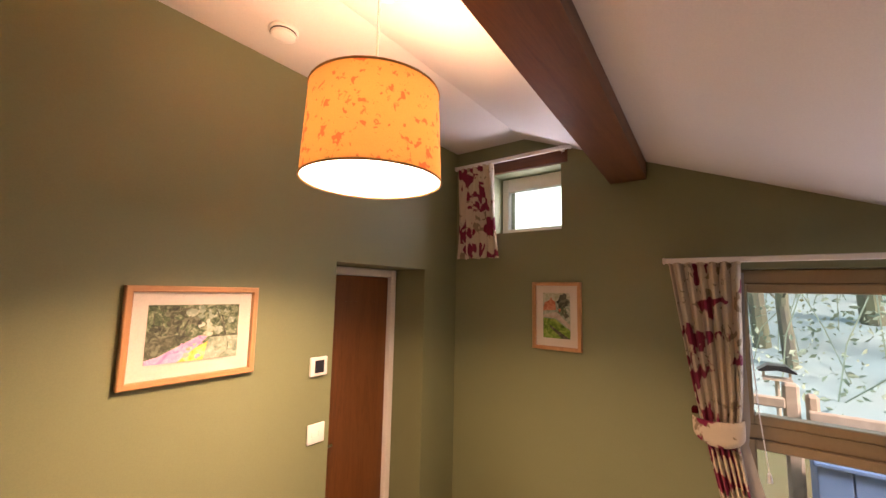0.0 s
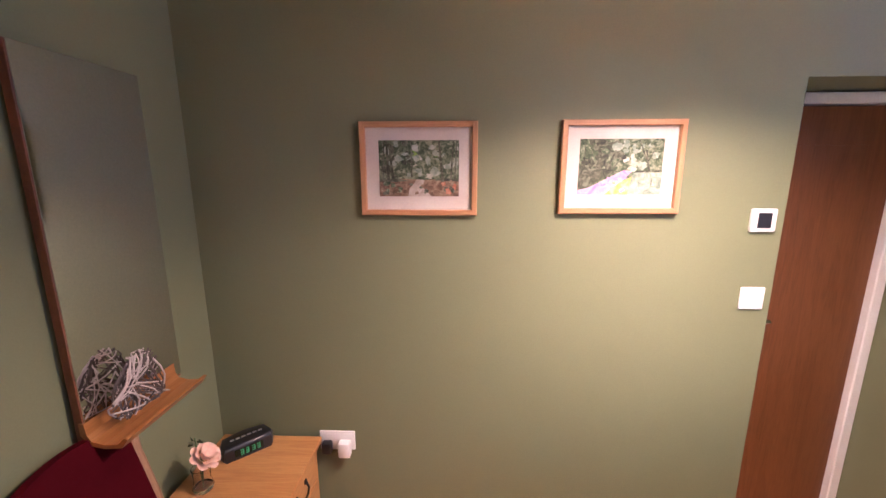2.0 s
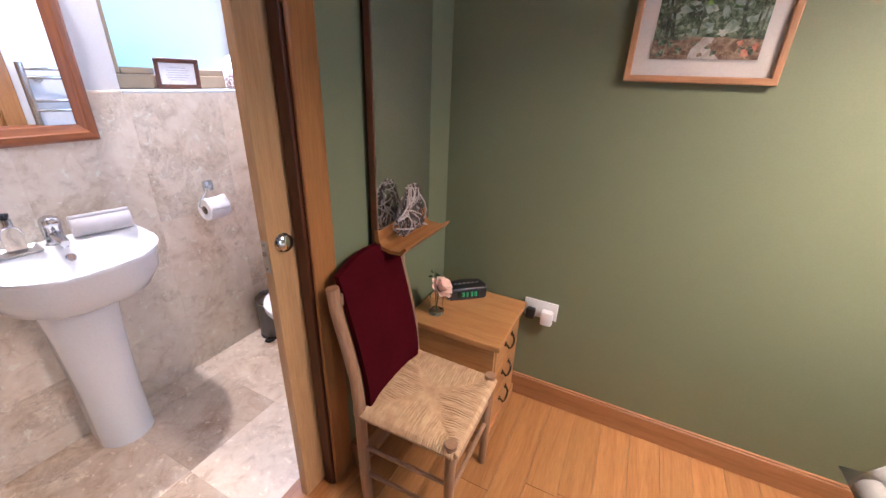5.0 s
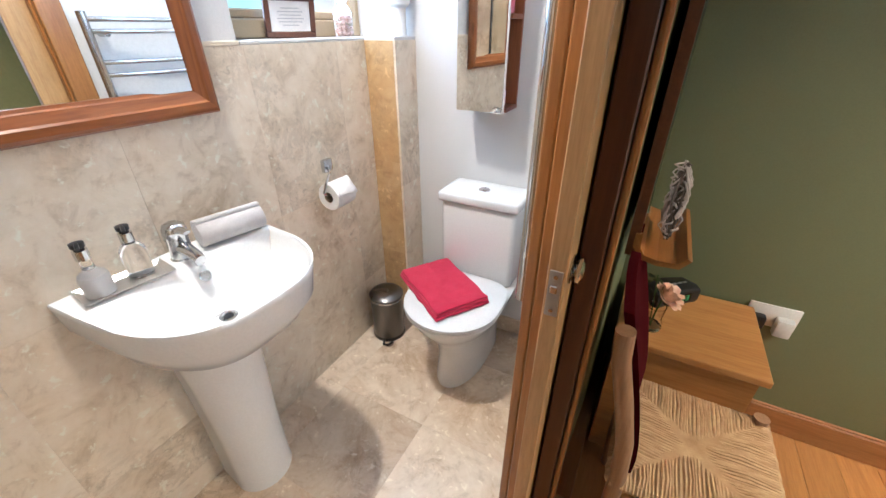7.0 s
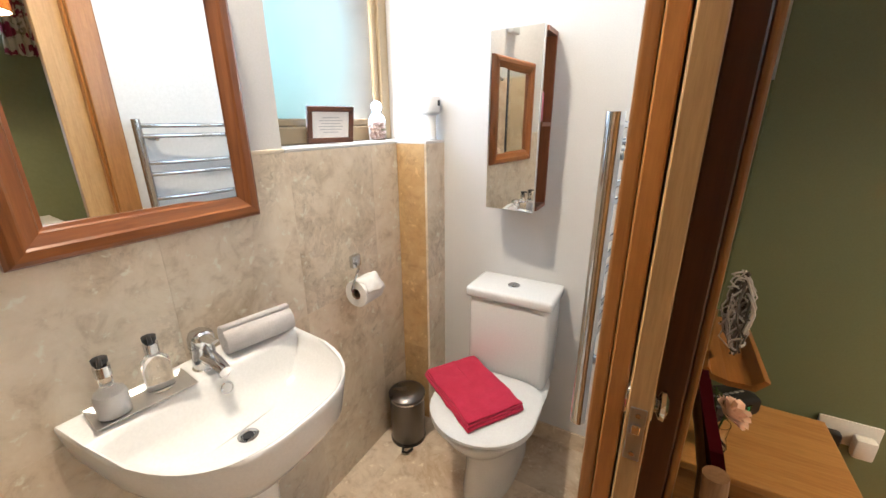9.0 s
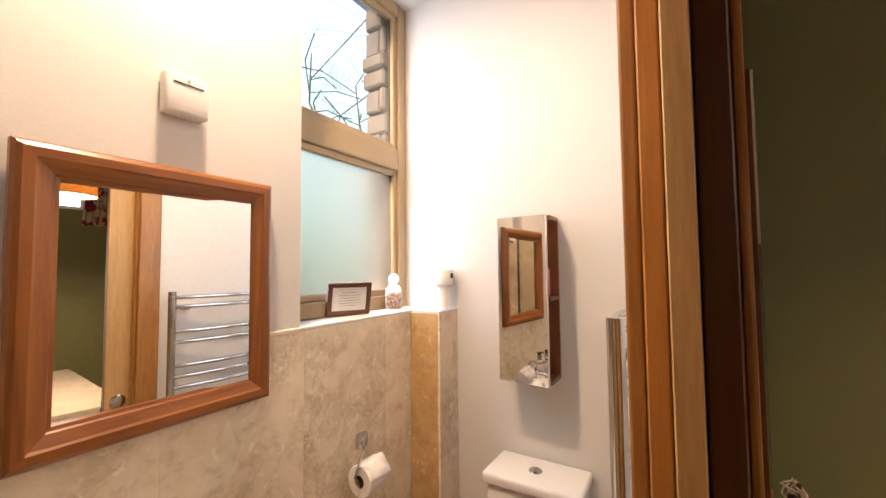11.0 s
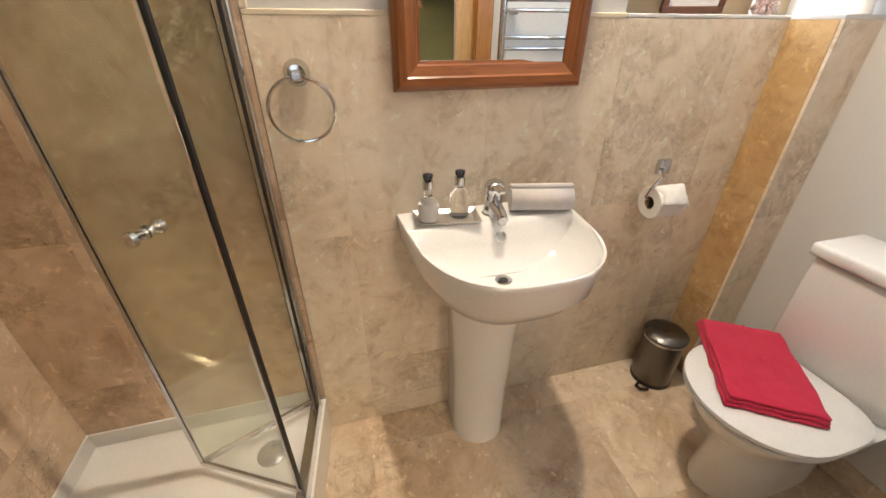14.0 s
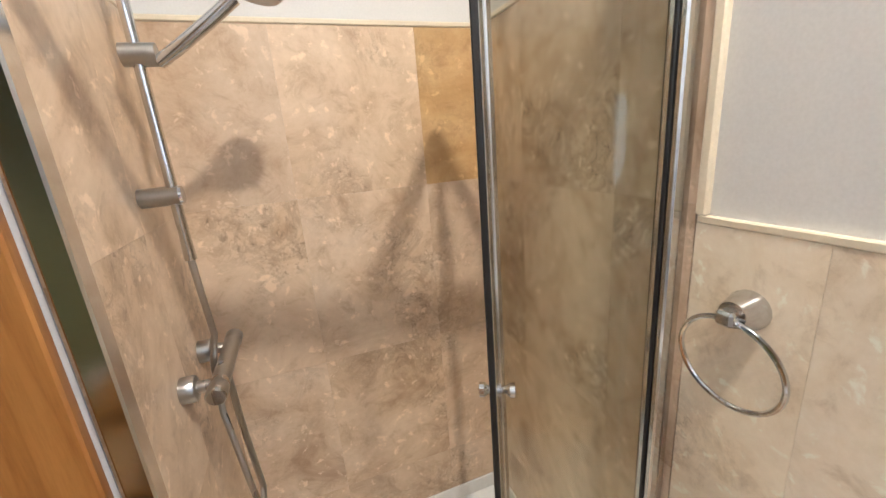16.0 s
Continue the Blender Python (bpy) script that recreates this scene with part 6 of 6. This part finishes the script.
# ---- large window ----
w3 = tagged(thing("window_3", (GX + 0.1, -0.68, 0.72), "large tan painted window with a transom and black handle", "window"), kind="structure")
FX0, FX1 = GX + 0.070, GX + 0.135
for n, a in (("jamb", (-1.348, -1.285, 0.722, 1.898)), ("jamb", (-0.082, -0.002, 0.722, 1.898)), ("bottom_rail", (-1.285, -0.082, 0.722, 0.790)), ("top_rail", (-1.285, -0.082, 1.835, 1.898)), ("transom", (-1.285, -0.082, 1.165, 1.228))):
    part(n, boxed(FX0, FX1, *a, bev=0.005), TAN, w3)
for z0, z1 in ((0.790, 1.165), (1.228, 1.835)):
    for a in ((-1.285, -1.245, z0, z1), (-0.122, -0.082, z0, z1), (-1.245, -0.122, z0, z0 + 0.040), (-1.245, -0.122, z1 - 0.040, z1)):
        part("sash_rail", boxed(FX0 - 0.014, FX1 - 0.012, *a, bev=0.005), TAN, w3)
    p_ = part("pane", boxed(GX + 0.100, GX + 0.106, -1.245, -0.122, z0 + 0.040, z1 - 0.040), GLASS, w3)
    p_.visible_shadow = False
hd = part("handle", boxed(FX0 - 0.052, FX0 - 0.034, -0.62, -0.50, 1.235, 1.252, bev=0.005, seg=2), BLACK, w3, "black window handle", True)
part("handle_stem", boxed(FX0 - 0.036, FX0 - 0.014, -0.53, -0.505, 1.236, 1.251, bev=0.003), BLACK, hd)
structure("window_sill", boxed(GX - 0.03, GX + 0.07, -1.37, 0.02, 0.690, 0.7195, bev=0.006), PINE_Y, "varnished pine window sill", "window sill")

# ---- outdoors ----
GRASS = plain("winter_grass", (0.090, 0.125, 0.035), (0.14, 0.12, 0.05), 0.6, 0.95, fine=18, bump=0.6)
# Bank colour is lifted to pale blue-green to paint in distant haze.
HAZED_BANK = plain("hazed_leaf_bank", (0.24, 0.40, 0.40), (0.34, 0.46, 0.41), 0.5, 0.95, fine=22, bump=0.6)
RUBBLE = plain("rubble_stone", (0.24, 0.21, 0.17), (0.16, 0.145, 0.12), 9, 0.9, fine=60, bump=0.8)
BARK = plain("mossy_bark", (0.20, 0.23, 0.13), (0.13, 0.125, 0.10), 5, 0.95, fine=40, bump=0.8, stretch=(1, 1, 0.3))
FENCEWOOD = plain("weathered_fence", (0.50, 0.42, 0.30), (0.36, 0.30, 0.21), 12, 0.85, fine=80, bump=0.5)
BLUE = plain("blue_painted_boards", (0.14, 0.28, 0.50), (0.11, 0.23, 0.42), 8, 0.6)
gnd = bmesh.new()
vv = [gnd.verts.new(p) for p in ((-400, -400, -0.35), (400, -400, -0.35), (400, 400, -0.35), (-400, 400, -0.35))]
gnd.faces.new(vv)
tagged(solid("ground", gnd, GRASS, "rough winter grass round the house", "ground"), kind="structure")
bank = bmesh.new()
gb = []
for i in range(25):
    row = []
    for j in range(41):
        x, y = 8 + 1.6 * i, -34 + 1.3 * j
        row.append(bank.verts.new((x, y, -0.36 + 0.20 * max(0, x - 9) + 0.5 * noise.noise(Vector((x * 0.2, y * 0.2, 0))) * min(1, (x - 8) / 4))))
    gb.append(row)
for i in range(24):
    for j in range(40):
        bank.faces.new((gb[i][j], gb[i + 1][j], gb[i + 1][j + 1], gb[i][j + 1]))
tagged(solid("wooded_bank", bank, HAZED_BANK, "steep leaf strewn bank behind the garden, tinted blue-green for haze", "bank", smooth=True), kind="structure")


def bare_tree(x, y, z, height, r, seed, leafy):
    """A winter tree: tapered trunk, forking limbs, thin twigs and scattered clumps of ivy leaves."""
    rt = random.Random(seed)
    t = thing("tree", (x, y, z), "bare mossy woodland tree on the bank", "tree", "trees on the bank")
    pts = [(x + rt.uniform(-0.15, 0.15) * k, y + rt.uniform(-0.12, 0.12) * k, z - 0.3 + height * k / 6) for k in range(7)]
    bm = bmesh.new()
    for k in range(6):
        rod(bm, pts[k], pts[k + 1], r * (1 - k / 7.5), r * (1 - (k + 1) / 7.5), 9)
    part("trunk", bm, BARK, t, "mossy trunk")
    limbs, twigs, tips = bmesh.new(), bmesh.new(), []
    for k in range(16):
        i = rt.randrange(1, 6)
        p = Vector(pts[i]).lerp(Vector(pts[i + 1]), rt.random())
        a, le = rt.uniform(0, 6.283), height * rt.uniform(0.14, 0.3)
        q = p + Vector((math.cos(a), math.sin(a), rt.uniform(0.1, 0.8))) * le
        mid = (p + q) / 2 + Vector((rt.uniform(-.1, .1), rt.uniform(-.1, .1), 0.12)) * le
        tube(limbs, [p, mid, q], r * 0.2, 6)
        for _ in range(7):
            s = mid.lerp(q, rt.random())
            e = s + Vector((rt.uniform(-1, 1), rt.uniform(-1, 1), rt.uniform(-0.2, 0.9))) * le * 0.4
            tube(twigs, [s, (s + e) / 2 + Vector((0, 0, 0.05)), e], r * 0.05, 4)
            tips.append(e)
    part("limbs", limbs, BARK, t), part("twigs", twigs, BARK, t)
    bm = bmesh.new()
    for _ in range(leafy):
        c = Vector(rt.choice(tips)) + Vector((rt.gauss(0, 0.2), rt.gauss(0, 0.2), rt.gauss(0, 0.2)))
        mm = Matrix.Translation(c) @ Euler((rt.uniform(0, 6), rt.uniform(0, 6), 0)).to_matrix().to_4x4()
        s = rt.uniform(0.03, 0.07)
        bm.faces.new([bm.verts.new(mm @ Vector(p)) for p in ((0, -s, 0), (s * 0.6, 0, 0.01), (0, s, 0), (-s * 0.6, 0, 0.01))])
    if leafy:
        tagged(part("crown", bm, plain("ivy_leaf_%d" % seed, (0.10, 0.14, 0.045), (0.16, 0.17, 0.06), 3, 0.7), t), kind="stuff")
    return t


for k, (x, y, h, r) in enumerate(((12.0, -1.02, 10, 0.14), (12.4, -4.4, 11, 0.16), (13.5, -0.6, 11, 0.20), (11.2, -6.6, 10, 0.22), (15.5, -3.0, 12, 0.26), (16.5, -7.5, 12, 0.26), (18.5, -5.2, 13, 0.28), (14.0, -9.5, 11, 0.22), (20.0, -1.5, 13, 0.26), (22.0, -9.0, 14, 0.3))):
    bare_tree(x, y, -0.36 + 0.20 * max(0, x - 9), h, r, 20 + k, 260)
bare_tree(-14.0, 13.6, -0.35, 11, 0.15, 51, 0)
bare_tree(-15.0, 12.2, -0.35, 12, 0.15, 52, 0)

# Haze over the undergrowth is put into these pale greens.
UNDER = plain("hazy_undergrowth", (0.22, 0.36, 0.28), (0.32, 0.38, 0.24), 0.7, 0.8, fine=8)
ru = random.Random(31)
bm = bmesh.new()
for k in range(9000):
    x, y = 9.5 + 22 * ru.random() ** 1.4, ru.uniform(-17, 5)
    base = -0.36 + 0.20 * max(0, x - 9)
    clump = 0.5 + 0.5 * noise.noise(Vector((x * 0.5, y * 0.5, 3)))
    c = Vector((x, y, base + ru.random() ** 1.6 * (0.4 + 2.6 * clump)))
    mm = Matrix.Translation(c) @ Euler((ru.uniform(0, 6), ru.uniform(0, 6), ru.uniform(0, 6))).to_matrix().to_4x4()
    s = ru.uniform(0.03, 0.09) * (1 + (x - 9) * 0.04)
    bm.faces.new([bm.verts.new(mm @ Vector(p)) for p in ((0, -s, 0), (s * 0.5, 0, s * 0.2), (0, s, 0), (-s * 0.5, 0, s * 0.2))])
for k in range(260):
    x, y = ru.uniform(9.5, 26), ru.uniform(-15, 4)
    base = Vector((x, y, -0.4 + 0.20 * max(0, x - 9)))
    tip = base + Vector((ru.uniform(-0.5, 0.5), ru.uniform(-0.9, 0.9), ru.uniform(0.8, 3.5)))
    tube(bm, [base, (base + tip) / 2 + Vector((0, ru.uniform(-0.2, 0.2), 0.1)), tip], 0.014, 4)
tagged(solid("undergrowth", bm, UNDER, "undergrowth and saplings on the bank, paled green for haze", "undergrowth"), kind="stuff")
fence = thing("garden_fence", (4.2, -0.8, -0.35), "weathered post and rail garden fence", "fence")
for y, w, top in ((0.42, 0.09, 1.14), (-0.37, 0.095, 1.155), (-0.485, 0.07, 1.09), (-1.62, 0.09, 1.12), (-2.7, 0.09, 1.12)):
    part("post", boxed(4.15, 4.25, y - w / 2, y + w / 2, -0.35, top, bev=0.018), FENCEWOOD, fence)
for z, y0, y1 in ((1.02, -0.33, 0.9), (0.70, -0.33, 0.9), (0.955, -2.9, -0.45), (0.55, -2.9, -0.45)):
    part("rail", boxed(4.09, 4.15, y0, y1, z - 0.035, z + 0.035, bev=0.008), FENCEWOOD, fence)
shed = thing("boarded_store", (3.9, -1.3, -0.35), "low blue painted boarded garden store", "garden store")
for k in range(12):
    part("board", boxed(3.57, 3.60, -2.27 + 0.155 * k, -2.122 + 0.155 * k, -0.35, 0.795, bev=0.004), BLUE, shed)
part("lid", boxed(3.54, 4.04, -2.32, -0.40, 0.797, 0.822, bev=0.006), BLUE, shed)
part("body", boxed(3.602, 4.02, -2.25, -0.43, -0.35, 0.795), BLUE, shed)
PAVING = plain("pale_paving", (0.52, 0.48, 0.47), (0.44, 0.41, 0.40), 3, 0.85, fine=40, bump=0.4)
structure("pavement", boxed(2.9, 4.05, -3.0, 1.5, -0.36, -0.33), PAVING, "pale stone terrace below the window", "pavement")
feeder = thing("bird_table", (8.5, -0.54, -0.35), "dark roofed bird table on a thin pole", "bird table")
part("pole", rodded((8.5, -0.54, -0.35), (8.5, -0.54, 0.50), 0.03, seg=8), FENCEWOOD, feeder)
part("tray", boxed(8.36, 8.64, -0.72, -0.36, 0.50, 0.53), FENCEWOOD, feeder)
part("roof", prism(bmesh.new(), [(-0.78, 0.640), (-0.66, 0.730), (-0.42, 0.730), (-0.30, 0.640), (-0.32, 0.625), (-0.54, 0.66), (-0.76, 0.625)], "x", 8.34, 8.66), BLACK, feeder, "dark pitched roof")
for y in (-0.70, -0.38):
    part("upright", boxed(8.48, 8.52, y - 0.015, y + 0.015, 0.53, 0.65), FENCEWOOD, feeder)

# outer stone of the bathroom wall, seen beside the window
ow = tagged(thing("wall_outer", (-2.2, 1.5, 0), "rough rubble stone outer reveal beside the bathroom window", "wall"), kind="structure")
rs = random.Random(9)
z = -0.35
part("core", boxed(-2.12, -1.985, 1.50, 1.80, -0.35, 3.1), RUBBLE, ow)
while z < 3.0:
    h = rs.uniform(0.07, 0.16)
    x = -2.13
    while x < -2.0:
        w = min(rs.uniform(0.10, 0.20), -1.985 - x)
        if w > 0.03:
            part("stone", boxed(x + 0.004, x + w - 0.004, 1.43 + rs.uniform(-0.02, 0.02), 1.499, z + 0.005, z + h - 0.005, bev=0.010), RUBBLE, ow)
        x += w
    z += h
structure("wall_outer_base", boxed(-2.12, -2.021, -1.0, 1.425, -0.35, 1.30), RUBBLE, "rubble stone outer wall below the bathroom window")


# Upright sheet that glows by itself, its brightness and haze held in the emission colour.
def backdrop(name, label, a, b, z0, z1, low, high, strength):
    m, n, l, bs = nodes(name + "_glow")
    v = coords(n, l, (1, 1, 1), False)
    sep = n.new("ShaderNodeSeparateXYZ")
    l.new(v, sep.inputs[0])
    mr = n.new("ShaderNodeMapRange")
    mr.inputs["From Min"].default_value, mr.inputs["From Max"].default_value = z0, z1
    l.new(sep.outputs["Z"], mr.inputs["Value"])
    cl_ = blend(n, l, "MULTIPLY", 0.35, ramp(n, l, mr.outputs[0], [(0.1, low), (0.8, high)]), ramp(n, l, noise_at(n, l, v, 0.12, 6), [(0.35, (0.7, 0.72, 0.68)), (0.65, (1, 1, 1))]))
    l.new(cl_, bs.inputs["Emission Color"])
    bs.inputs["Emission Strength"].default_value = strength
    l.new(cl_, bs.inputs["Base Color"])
    bm = bmesh.new()
    bm.faces.new([bm.verts.new(p) for p in ((*a, z0), (*b, z0), (*b, z1), (*a, z1))])
    return tagged(solid(name, bm, m, label, "backdrop"), kind="structure")


# Woods sheet: mist painted as a pale green to blue glow.
backdrop("backdrop_woods", "glowing backdrop coloured like hazy hillside woods beyond the garden", (55, -70), (55, 50), -1, 45, (0.46, 0.62, 0.50), (0.58, 0.82, 0.84), 2.6)
backdrop("backdrop_sky", "pale overcast sky beyond the bathroom window", (-60, -60), (-60, 80), 1.5, 60, (0.38, 0.60, 0.50), (0.56, 0.78, 1.0), 1.5)

# ---- oak floorboards ----
col = 0
x = PX - 0.099
ro = random.Random(2)
while x < GX - 0.01:
    w = min(0.118, GX - 0.001 - x)
    y = -1.69 - ro.uniform(0, 0.9)
    while y < PW - 0.002:
        le = ro.uniform(0.9, 1.7)
        y0, y1 = max(-1.69, y), min(PW - 0.001, y + le)
        if y1 - y0 > 0.05 and x + w > DX + 0.002:
            part("plank", boxed(max(x, DX + 0.002) + 0.0006, x + w - 0.0006, y0 + 0.0006, y1 - 0.0006, -0.012, 0.0, bev=0.0009), OAK, floor)
        y += le
    x += w
part("plank", boxed(1.469, 2.126, PW + 0.001, PW + 0.30, -0.012, 0.0), OAK_X, floor)
